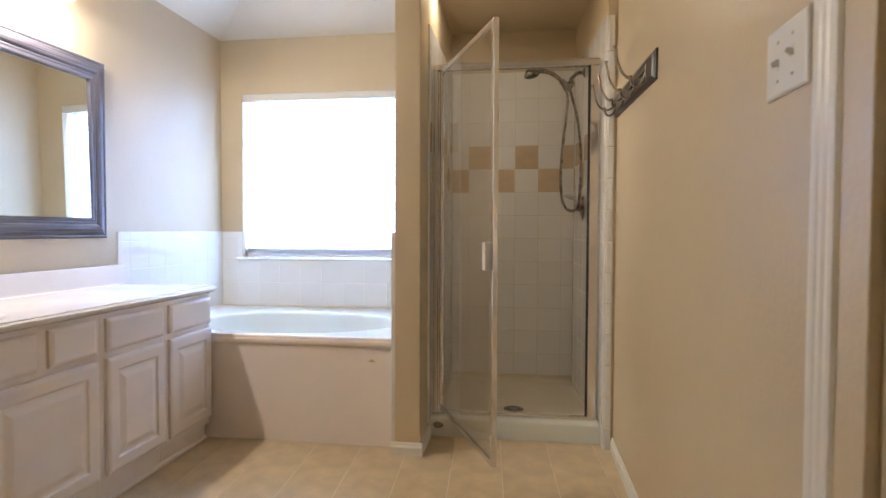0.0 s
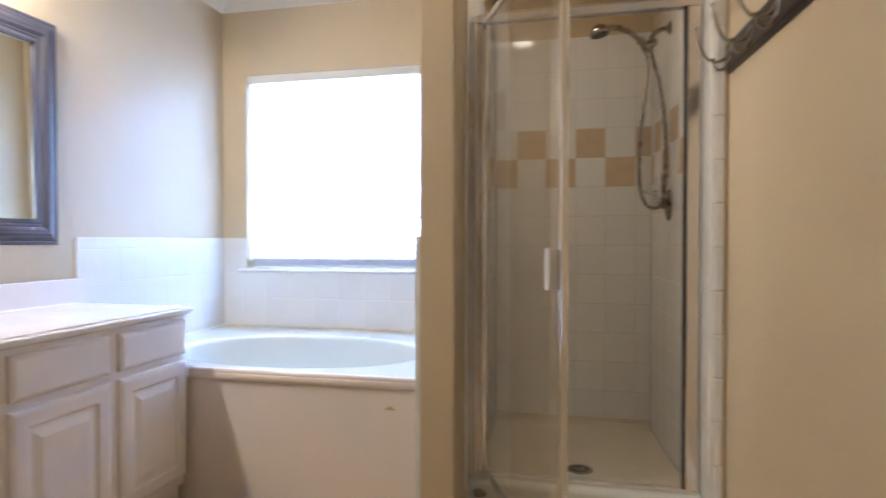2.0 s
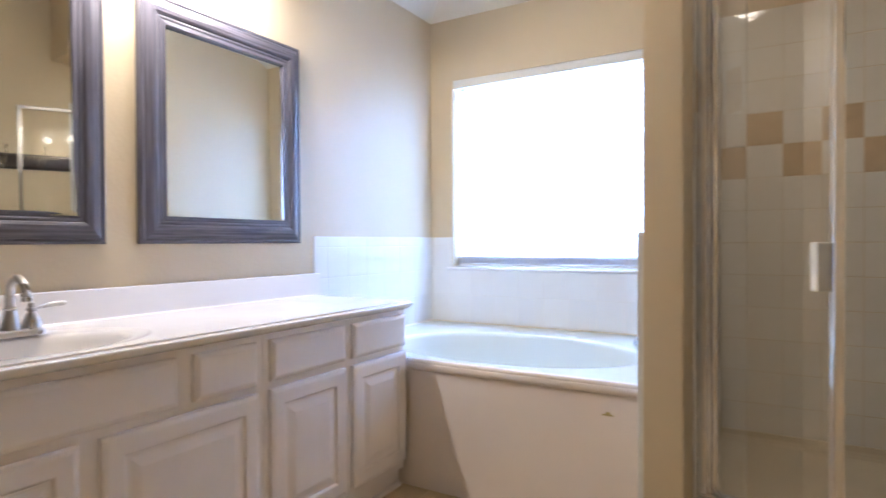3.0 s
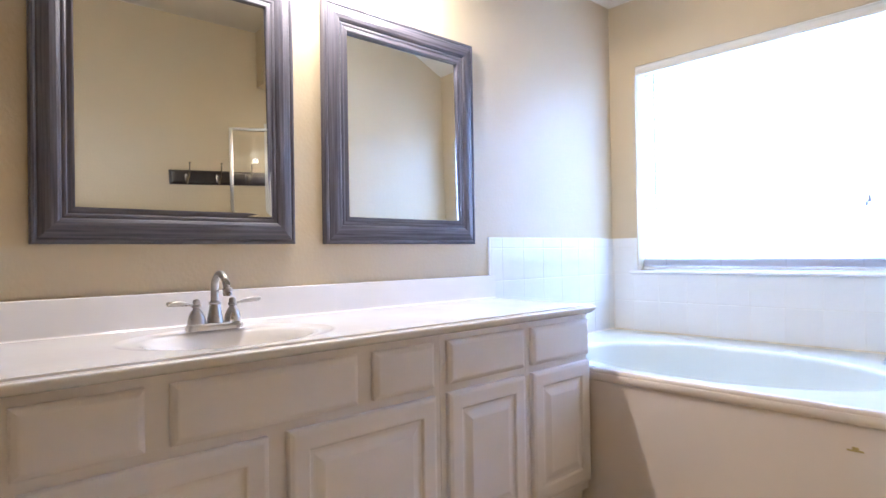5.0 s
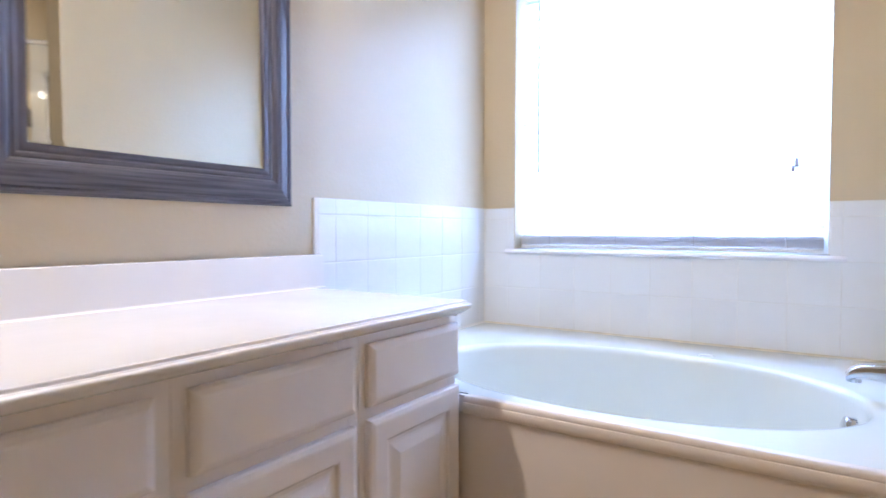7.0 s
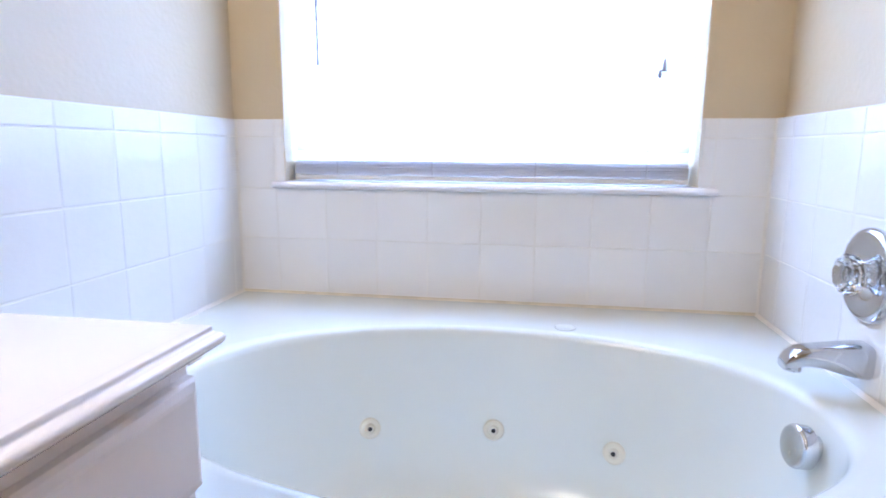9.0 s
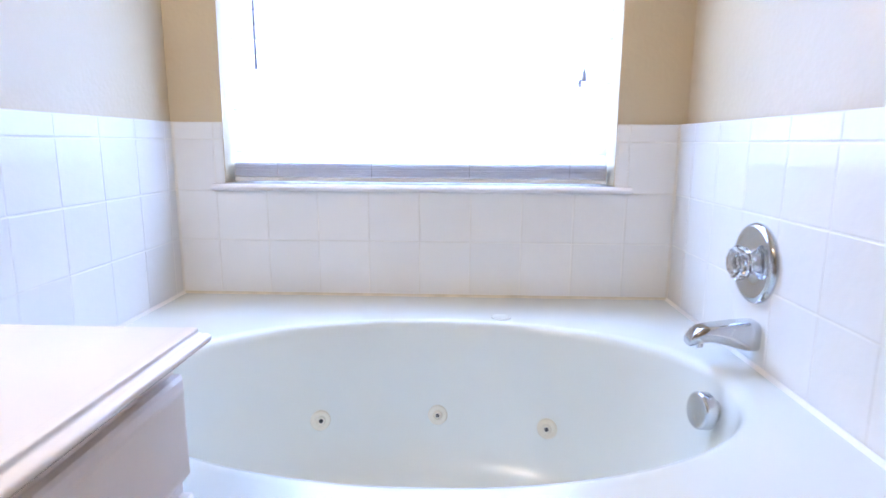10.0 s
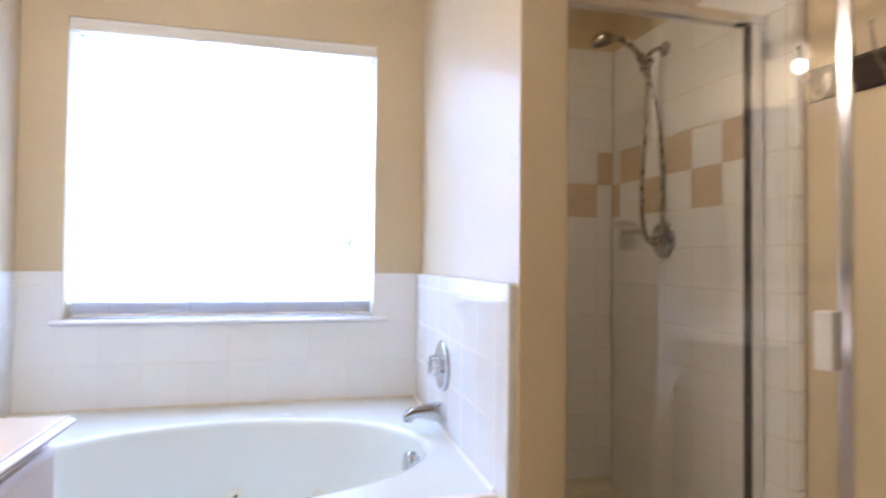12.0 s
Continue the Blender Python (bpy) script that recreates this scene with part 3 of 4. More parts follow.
# mirrors
def wall_mirror(y0, y1, label, tip=0.0, turn=0.0):
    z0, z1, x = 1.062, 1.960, XL + 0.0012
    w, h = y1 - y0, z1 - z0
    mir = thing("wall_mirror", pose(x, (y0 + y1) / 2, (z0 + z1) / 2), label, "mirror", "mirrors over the vanity")
    # four mitred frame rails
    P = [(0, 0), (0, 0.020), (0.004, 0.026), (0.010, 0.027), (0.016, 0.024), (0.020, 0.027), (0.045, 0.033), (0.060, 0.032), (0.068, 0.028), (0.071, 0.0245), (0.075, 0.026), (0.080, 0.0262), (0.084, 0.0240), (0.090, 0.0250), (0.097, 0.0262), (0.101, 0.0255), (0.101, 0.0)]
    for k in range(4):
        horiz = k % 2 == 0
        a, b = (w / 2, h / 2) if horiz else (h / 2, w / 2)
        bm = bmesh.new()
        loft_rings(bm, [[(-(a - i), -(b - i), d) for i, d in P], [(a - i, -(b - i), d) for i, d in P]], True, True, True)
        m = plane_base((x, (y0 + y1) / 2, (z0 + z1) / 2), (0, 1, 0), (0, 0, 1)) @ Matrix.Rotation(math.pi / 2 * k, 4, "Z")
        adopt(mir, link("frame_rail", bm, grey_wood, m=m))
    bm = rect_loft(w - 0.18, h - 0.18, [(0, -0.003), (0, 0.0022), (0.021, 0.003)])
    adopt(mir, link("mirror_glass", bm, mirror_mat, label="clear silvered mirror glass", m=plane_base((x, (y0 + y1) / 2, (z0 + z1) / 2), (0, 1, 0), (0, 0, 1)) @ pose(0, 0, 0.0125, tip, turn)))
    return mir


wall_mirror(1.968, 2.742, "grey-washed wood framed mirror hung beside the tub tile", -0.8, -0.5)
wall_mirror(1.093, 1.849, "grey-washed wood framed mirror hung above the sink", -0.8, -1.5)

# vanity light bar
LZ = 2.235
lamp = thing("vanity_light", pose(XL, 1.97, LZ), "brushed nickel bath light with five lit frosted glass shades", "wall lamp")
adopt(lamp, link("backplate", rect_loft(1.0, 0.11, [(0, 0), (0, 0.016), (0.006, 0.022), (0.02, 0.026)]), nickel, m=plane_base((XL + 0.001, 1.97, LZ + 0.03), (0, 1, 0), (0, 0, 1))))
for k in range(5):
    y = 1.967 + (k - 2) * 0.178
    x = XL + 0.155
    adopt(lamp, link("arm", tube([(XL + 0.02, y, LZ + 0.03), (XL + 0.09, y, LZ + 0.040), (x - 0.004, y, LZ + 0.03), (x, y, LZ + 0.005)], 0.008, 12), nickel, smooth=True))
    sh = adopt(lamp, link("shade", lathe([(0.022, 0.0), (0.026, -0.012), (0.036, -0.03), (0.043, -0.055), (0.048, -0.085), (0.055, -0.102), (0.053, -0.102), (0.046, -0.085), (0.041, -0.055), (0.034, -0.03), (0.022, -0.012)], 32, at=(x, y, LZ)), shade_mat, smooth=True))
    adopt(sh, link("bulb", lathe([(0.0, -0.088), (0.014, -0.085), (0.024, -0.076), (0.028, -0.063), (0.024, -0.048), (0.014, -0.034), (0.012, -0.013)], 24, at=(x, y, LZ)), bulb_mat, smooth=True))
    d = bpy.data.lights.new("bulb_light", "POINT")
    d.energy, d.color, d.shadow_soft_size = BULB_WATTS, (1.0, 0.89, 0.76), 0.03
    new("bulb_light", d).location = (x, y, LZ - 0.125)

# ---- bathtub ----
TX0, TX1, TY0, TY1, TZ = -2.038, -0.516, 2.868, 3.929, 0.560
tub = thing("bathtub", pose(-1.28, 3.4, 0), "white built-in oval whirlpool bathtub with a plain apron", "bathtub")
OX, OY, OA, OB = -1.217, 3.294, 0.612, 0.382
ang = corner_angles(TX0, TX1, TY0, TY1, OX, OY, 128)


def oval(s, z, n=2.06):
    return [(OX + OA * s * math.copysign(abs(math.cos(a)) ** (2 / n), math.cos(a)), OY + OB * s * math.copysign(abs(math.sin(a)) ** (2 / n), math.sin(a)), z) for a in ang]


bm = bmesh.new()
rings = [[(*rect_ray(a, TX0, TX1, TY0, TY1, OX, OY), TZ) for a in ang]]
for s, z in ((1.06, 0.0), (1.035, 0.0005), (1.01, -0.002), (0.994, -0.009), (0.985, -0.022), (0.972, -0.07), (0.945, -0.15), (0.91, -0.24), (0.865, -0.32), (0.80, -0.375), (0.70, -0.41), (0.5, -0.424), (0.2, -0.43), (0.05, -0.43)):
    rings.append(oval(s, TZ + z))
loft_rings(bm, rings, True, False, True)
adopt(tub, link("basin", bm, acrylic, smooth=True))
LIP = [(-0.0003, 0.0), (-0.0163, 0.0), (-0.0225, -0.0020), (-0.0262, -0.0068), (-0.0272, -0.0135), (-0.0262, -0.0158), (-0.0282, -0.0180), (-0.0300, -0.0260), (-0.0288, -0.0360), (-0.0235, -0.0450), (-0.0148, -0.05), (0.0, -0.05)]
adopt(tub, link("front_lip", sweep(fine(LIP, 4), (-1.49, TY0, TZ), (TX1, TY0, TZ), (0, 1, 0)), apron_mat, label="cream rounded double-edged tub lip", smooth=True))
adopt(tub, link("apron", box(-1.60, TX1 - 0.001, TY0 - 0.015, TY0 + 0.008, 0.0, TZ - 0.045, 0.002), apron_mat, label="plain off-white apron panel"))
adopt(tub, link("lip_end", box(-1.56, -1.4905, 2.8535, 2.8670, 0.516, 0.5585, 0.002), apron_mat))
bm = box(-0.652, -0.612, TY0 - 0.0165, TY0 - 0.0145, 0.434, 0.439)
add_box(bm, -0.640, -0.624, TY0 - 0.0165, TY0 - 0.0145, 0.4395, 0.447)
adopt(tub, link("maker_mark", bm, gold, label="small faded gold maker mark"))
# caulk bead along tile
adopt(tub, link("caulk_bead", sweep([(0, 0), (0.007, 0), (0.004, 0.003), (0, 0.007)], (TX0 + 0.002, TY1, TZ), (TX1, TY1, TZ), (0, -1, 0)), caulk))


for x, out in ((TX0, (1, 0, 0)), (TX1, (-1, 0, 0))):
    adopt(tub, link("caulk_bead", sweep([(0, 0), (0.008, 0), (0.005, 0.003), (0, 0.008)], (x, TY0, TZ), (x, TY1, TZ), out), trim_paint))


def wall_at(z):
    """Share of the oval's size at a height in the basin."""
    lev = [(0.972, -0.07), (0.945, -0.15), (0.91, -0.24), (0.865, -0.32)]
    for (s0, z0), (s1, z1) in zip(lev, lev[1:]):
        if z1 <= z - TZ <= z0:
            return s0 + (s1 - s0) * (z - TZ - z0) / (z1 - z0)
    return 0.95


for jx, jz in ((-1.526, 0.309), (-1.216, 0.305), (-0.925, 0.297)):
    s = wall_at(jz)
    q = abs((jx - OX) / (OA * s))
    jy = OY + OB * s * (1 - q ** 2.06) ** (1 / 2.06)
    nx, ny = -(q ** 1.06) * math.copysign(1, jx - OX) / (OA * s), -(1 - q ** 2.06) ** (1.06 / 2.06) / (OB * s)
    d = Vector((nx, ny, 0.22 * math.hypot(nx, ny))).normalized()
    base = Matrix.Translation((jx, jy, jz)) @ d.to_track_quat("Z", "Y").to_matrix().to_4x4()
    j = adopt(tub, link("jet", lathe([(0.026, -0.006), (0.027, 0.004), (0.0235, 0.008), (0.016, 0.008), (0.0135, 0.0068), (0.011, 0.010), (0.008, 0.012), (0.006, 0.011)], 28), jet_plastic, label="ivory plastic whirlpool jet", smooth=True, m=base))
    adopt(j, link("nozzle_hole", lathe([(0.0055, 0.0112), (0.0055, 0.0125), (0.0, 0.0125)], 16), hole, m=base))
base = pose(-0.637, 3.312, 0.488, 0, -83, 8)
adopt(tub, link("overflow_plate", lathe([(0.024, -0.05), (0.024, 0.0), (0.036, 0.002), (0.039, 0.005), (0.039, 0.024), (0.037, 0.028), (0.033, 0.030), (0.0, 0.031)], 48), chrome, label="round chrome overflow knob", smooth=True, m=base))
adopt(tub, link("air_control", lathe([(0.027, 0.0), (0.0265, 0.002), (0.0245, 0.0034), (0.022, 0.0025), (0.0, 0.0022)], 28, at=(-1.045, 3.712, TZ)), acrylic, label="white round air control", smooth=True))

# tub filler on the tiled wall
VXW = -0.5135
valve = thing("tub_valve", pose(VXW, 3.42, 0.783), "round chrome tub valve with a clear faceted knob", "faucet")
adopt(valve, link("escutcheon", lathe([(0.0, -0.0), (0.088, 0.0), (0.089, -0.006), (0.086, -0.012), (0.078, -0.016), (0.072, -0.015), (0.066, -0.012), (0.03, -0.013), (0.024, -0.018), (0.014, -0.021), (0.0, -0.022)], 48, "x", at=(VXW, 3.42, 0.783)), chrome, smooth=True))
bm = bmesh.new()
rings = []
for r, d in ((0.014, -0.019), (0.026, -0.022), (0.034, -0.030), (0.036, -0.040), (0.033, -0.050), (0.024, -0.056), (0.010, -0.058)):
    rings.append([(VXW + d, 3.42 + r * (1 + 0.10 * (i % 2)) * math.cos(2 * math.pi * i / 24), 0.783 + r * (1 + 0.10 * (i % 2)) * math.sin(2 * math.pi * i / 24)) for i in range(24)])
loft_rings(bm, rings, True, True, True)
adopt(valve, link("knob", bm, crystal, label="clear faceted acrylic knob"))
spout = thing("tub_spout", pose(VXW, 3.40, 0.628), "chrome tub spout on the tiled wall", "faucet")
bm = bmesh.new()
rings = []
for d, top, low, hw in ((0.0, 0.029, -0.031, 0.028), (0.004, 0.032, -0.034, 0.030), (0.024, 0.032, -0.033, 0.0295), (0.050, 0.029, -0.027, 0.0275), (0.078, 0.025, -0.019, 0.026), (0.104, 0.021, -0.016, 0.025), (0.122, 0.017, -0.019, 0.024), (0.136, 0.007, -0.025, 0.0225), (0.145, -0.008, -0.026, 0.019)):
    ring = []
    for a in (2 * math.pi * i / 32 for i in range(32)):
        u, v = math.copysign(abs(math.cos(a)) ** 0.5, math.cos(a)), math.copysign(abs(math.sin(a)) ** 0.5, math.sin(a))
        ring.append((VXW - d, 3.40 + hw * u, 0.628 + (top + low) / 2 + (top - low) / 2 * v))
    rings.append(ring)
loft_rings(bm, rings, True, True, True)
adopt(spout, link("spout_body", bm, chrome, smooth=True))
adopt(spout, link("outlet", lathe([(0.016, 0.012), (0.016, -0.004), (0.013, -0.005), (0.012, 0.0)], 20, at=(VXW - 0.126, 3.40, 0.604)), chrome, smooth=True))

# ---- shower ----
pan = thing("shower_pan", pose(0.08, 3.5, 0), "white shower pan with a raised front curb", "shower pan")
SL = PR + 0.009


def right_face(y):
    return RX0 + (RX1 - RX0) * (y - RY0) / (YS - RY0)


bm = bmesh.new()
loft_rings(bm, [[(SL, 3.13, z), (right_face(3.13), 3.13, z), (right_face(YS) - 0.001, YS - 0.008, z), (SL, YS - 0.008, z)] for z in (0.0, 0.078)], True, True, True)
adopt(pan, link("pan_floor", bm, pan_mat))
curb = [(0, 0), (0, 0.085), (0.002, 0.098), (0.010, 0.108), (0.022, 0.112), (0.075, 0.112), (0.085, 0.105), (0.09, 0.09), (0.095, 0.0)]
adopt(pan, link("curb", sweep(fine(curb, 3), (PR + 0.002, 3.045, 0), (0.528, 3.045, 0), (0, 1, 0)), acrylic, smooth=True))
cove = [(0, 0), (0.035, 0), (0.018, 0.010), (0.008, 0.026), (0.006, 0.05), (0, 0.052)]
adopt(pan, link("cove", sweep(cove, (SL, YS - 0.0085, 0.078), (RX1, YS - 0.0085, 0.078), (0, -1, 0)), pan_mat))
dr = adopt(pan, link("drain", lathe([(0.0, 0.003), (0.05, 0.003), (0.056, 0.0015), (0.057, 0.0)], 36, at=(0.08, 3.335, 0.0782)), shower_nickel, label="round metal drain grate"))
for i in range(12):
    a = 2 * math.pi * i / 12
    adopt(dr, link("drain_hole", lathe([(0.006, 0.0), (0.006, 0.0006), (0.0, 0.0006)], 10, at=(0.08 + 0.032 * math.cos(a), 3.335 + 0.032 * math.sin(a), 0.0812)), hole))
cap = lathe([(0.0, -0.006), (0.02, -0.006), (0.027, -0.003), (0.028, 0.0)], 28, "y", at=(-0.317, 3.0445, 0.062))
for v in cap.verts:
    v.co.z = 0.062 + (v.co.z - 0.062) * 0.62
adopt(pan, link("leak_cover", cap, shower_nickel, label="small oval metal cover on the curb", smooth=True))

frame_t = thing("shower_enclosure", pose(0.08, 3.1, 0.11), "silver aluminium shower door frame", "shower enclosure")
JY0, JY1 = 3.085, 3.125
jl, jr = PR + 0.0105, 0.511
HZ0, HZ1 = 1.962, 2.008


def jamb(x0, x1, name):
    bm = box(x0, x1, JY0, JY1, 0.1125, HZ0, 0.003)
    return adopt(frame_t, link(name, bm, door_metal))


jamb(jl, jl + 0.026, "jamb")
adopt(frame_t, link("hinge_strip", box(jl + 0.0265, jl + 0.042, JY0 + 0.006, JY1 - 0.006, 0.125, HZ0 - 0.002, 0.004), door_metal))
adopt(frame_t, link("gasket", box(jl + 0.0425, jl + 0.047, JY0 + 0.012, JY1 - 0.012, 0.13, HZ0 - 0.006), gasket))
jamb(jr - 0.044, jr, "jamb")
adopt(frame_t, link("gasket", box(jr - 0.0545, jr - 0.0445, JY0 + 0.010, JY1 - 0.012, 0.13, HZ0 - 0.006), gasket))
hd = [(0, 0), (0.0, 0.026), (0.003, 0.034), (0.008, 0.037), (0.040, 0.037), (0.048, 0.032), (0.05, 0.0), (0.042, 0.0), (0.042, 0.012), (0.008, 0.012), (0.008, 0)]
adopt(frame_t, link("header", sweep(hd, (jl - 0.002, 3.08, HZ0), (jr + 0.004, 3.08, HZ0), (0, 1, 0)), door_metal))
th = [(0, 0), (0, 0.012), (0.006, 0.018), (0.02, 0.020), (0.03, 0.014), (0.045, 0.012), (0.045, 0)]
adopt(frame_t, link("threshold", sweep(th, (jl, 3.082, 0.1125), (jr, 3.082, 0.1125), (0, 1, 0)), door_metal))

# open framed glass door, hinged on the partition side
HX, HY = jl + 0.046, 3.092
FXE, FYE = 0.020, 2.337
DW = math.hypot(FXE - HX, FYE - HY)
dang = math.atan2(FYE - HY, FXE - HX)
DM = pose(HX, HY, 0, 0, 0, math.degrees(dang))
sdoor = thing("shower_door", DM, "framed clear glass shower door standing open", "shower door")
DZ0, DZ1 = 0.142, 1.957


def dpart(name, bm, mat, label="", smooth=False):
    ob = link(name, bm, mat, label=label, smooth=smooth, m=DM)
    return adopt(sdoor, ob)


for a, b, n in ((0.003, 0.024, "stile"), (DW - 0.024, DW, "stile")):
    dpart(n, box(a, b, -0.011, 0.011, DZ0, DZ1, 0.004, 2), door_metal)
for a, b in ((DZ0, DZ0 + 0.022), (DZ1 - 0.022, DZ1)):
    dpart("rail", box(0.0245, DW - 0.0245, -0.010, 0.010, a, b, 0.003), door_metal)
dpart("glass_pane", box(0.02, DW - 0.02, -0.003, 0.003, DZ0 + 0.018, DZ1 - 0.018), glass, "clear glass pane").visible_shadow = False
bm = box(DW - 0.058, DW - 0.0245, -0.036, -0.0045, 0.944, 1.058, 0.005)
dpart("handle", bm, plastic, "white pull handle")

# shower head, hose and valve
shw = thing("hand_shower", pose(0.5, 3.59, 2.05), "brushed nickel hand shower on a wall arm with a hose", "shower head")
fxx = right_face(3.59) - 0.0005
adopt(shw, link("flange", lathe([(0.0, -0.014), (0.014, -0.014), (0.022, -0.010), (0.031, -0.004), (0.032, 0.0)], 28, "x", at=(fxx, 3.59, 2.060)), shower_nickel, smooth=True))
adopt(shw, link("arm", tube([(fxx - 0.008, 3.59, 2.060), (fxx - 0.045, 3.59, 2.052), (fxx - 0.08, 3.585, 2.020), (0.392, 3.58, 1.985)], 0.0105, 16), shower_nickel, smooth=True))
adopt(shw, link("diverter", tube([(0.418, 3.583, 2.005), (0.398, 3.58, 1.985), (0.385, 3.58, 1.968), (0.372, 3.58, 1.955)], lambda s: 0.017 + 0.006 * math.sin(s * math.pi), 16), shower_nickel, smooth=True))
adopt(shw, link("holder", tube([(0.375, 3.575, 1.98), (0.360, 3.565, 1.995), (0.345, 3.56, 2.005)], 0.019, 16), shower_nickel, smooth=True))
adopt(shw, link("handle", tube([(0.372, 3.57, 1.955), (0.345, 3.56, 2.004), (0.305, 3.555, 2.040), (0.255, 3.55, 2.062), (0.205, 3.55, 2.066)], lambda s: 0.011 + 0.004 * s, 16), shower_nickel, smooth=True))
head_m = pose(0.168, 3.548, 2.052, 0, 168, 0)
hp = adopt(shw, link("spray_head", lathe([(0.0, -0.03), (0.02, -0.028), (0.036, -0.016), (0.045, 0.0), (0.047, 0.012), (0.044, 0.018), (0.0, 0.019)], 36), shower_nickel, smooth=True, m=head_m))
adopt(hp, link("spray_face", lathe([(0.037, 0.019), (0.036, 0.0215), (0.0, 0.0215)], 32), gasket, label="dark spray face", m=head_m))
hose_pts = [(0.372, 3.572, 1.955), (0.385, 3.565, 1.90), (0.372, 3.555, 1.75), (0.352, 3.545, 1.55), (0.348, 3.545, 1.36), (0.372, 3.55, 1.255), (0.418, 3.56, 1.228), (0.452, 3.57, 1.27), (0.468, 3.575, 1.42), (0.462, 3.578, 1.62), (0.440, 3.58, 1.80), (0.410, 3.58, 1.915), (0.398, 3.58, 1.97)]
hp_path = smooth_path(hose_pts, 40)
bm = bmesh.new()
rings, side = [], None
for i in range(0, len(hp_path)):
    p = hp_path[i]
    d = (hp_path[min(i + 1, len(hp_path) - 1)] - hp_path[max(i - 1, 0)]).normalized()
    side = d.orthogonal().normalized() if side is None else (side - d * side.dot(d)).normalized()
    up = d.cross(side)
    r = 0.0089 if i % 4 < 2 else 0.0083
    rings.append([p + side * r * math.cos(a) + up * r * math.sin(a) for a in (2 * math.pi * k / 10 for k in range(10))])
loft_rings(bm, rings, True, True, True)
adopt(shw, link("hose", bm, shower_nickel, label="ribbed metal hose", smooth=True))
vy, vz = 3.60, 1.250
vxx = right_face(vy) - 0.0005
sval = thing("shower_valve", pose(vxx, vy, vz), "round brushed nickel shower valve with lever", "shower valve")
adopt(sval, link("escutcheon", lathe([(0.0, -0.012), (0.04, -0.012), (0.066, -0.009), (0.077, -0.004), (0.079, 0.0)], 40, "x", at=(vxx, vy, vz)), shower_nickel, smooth=True))
adopt(sval, link("hub", lathe([(0.0, -0.055), (0.016, -0.054), (0.021, -0.045), (0.024, -0.02), (0.028, -0.011)], 28, "x", at=(vxx, vy, vz)), shower_nickel, smooth=True))
adopt(sval, link("lever", tube([(vxx - 0.045, vy, vz), (vxx - 0.05, vy - 0.03, vz - 0.012), (vxx - 0.05, vy - 0.065, vz - 0.022)], lambda s: 0.008 - 0.002 * s, 12), shower_nickel, smooth=True))
dish = thing("soap_dish", pose(0.465, 3.82, 1.33), "white ceramic soap dish on the shower tile", "soap dish")
bm = bmesh.new()
rings = []
dx0 = right_face(3.80)
for dxo, hw, z in ((0.0, 0.076, 1.30), (0.05, 0.066, 1.312), (0.085, 0.058, 1.330), (0.088, 0.056, 1.338), (0.080, 0.052, 1.338), (0.06, 0.05, 1.326), (0.0, 0.06, 1.322)):
    rings.append([(dx0 - dxo * (1 - (s / 1.0) ** 4 * 0.35), 3.80 + s * hw, z) for s in (-1, -0.8, -0.4, 0, 0.4, 0.8, 1)])
loft_rings(bm, rings, False)
adopt(dish, link("dish", bm, tile_white, smooth=True))
adopt(dish, link("back_plate", box(dx0 - 0.012, dx0 - 0.001, 3.72, 3.88, 1.29, 1.40, 0.005), tile_white))

# recessed lamp in the ceiling over the shower's threshold
can = thing("recessed_light", pose(-0.27, 3.16, ZS), "white recessed ceiling light over the shower, lit", "ceiling light")
adopt(can, link("trim_ring", lathe([(0.085, 0.0), (0.085, -0.004), (0.078, -0.006), (0.070, -0.003), (0.068, 0.0)], 40, at=(-0.27, 3.16, ZS - 0.0005)), trim_paint, smooth=True))
adopt(can, link("lens", lathe([(0.067, -0.0015), (0.04, -0.004), (0.0, -0.005)], 32, at=(-0.27, 3.16, ZS - 0.0005)), bulb_mat, smooth=True))
spot = bpy.data.lights.new("recessed_lamp", "SPOT")
spot.energy, spot.color, spot.spot_size, spot.spot_blend, spot.shadow_soft_size = SHOWER_WATTS, (1.0, 0.77, 0.53), radians(125), 0.6, 0.05
new("recessed_lamp", spot).matrix_world = look((-0.27, 3.16, ZS - 0.05), (-0.17, 3.16, 0))

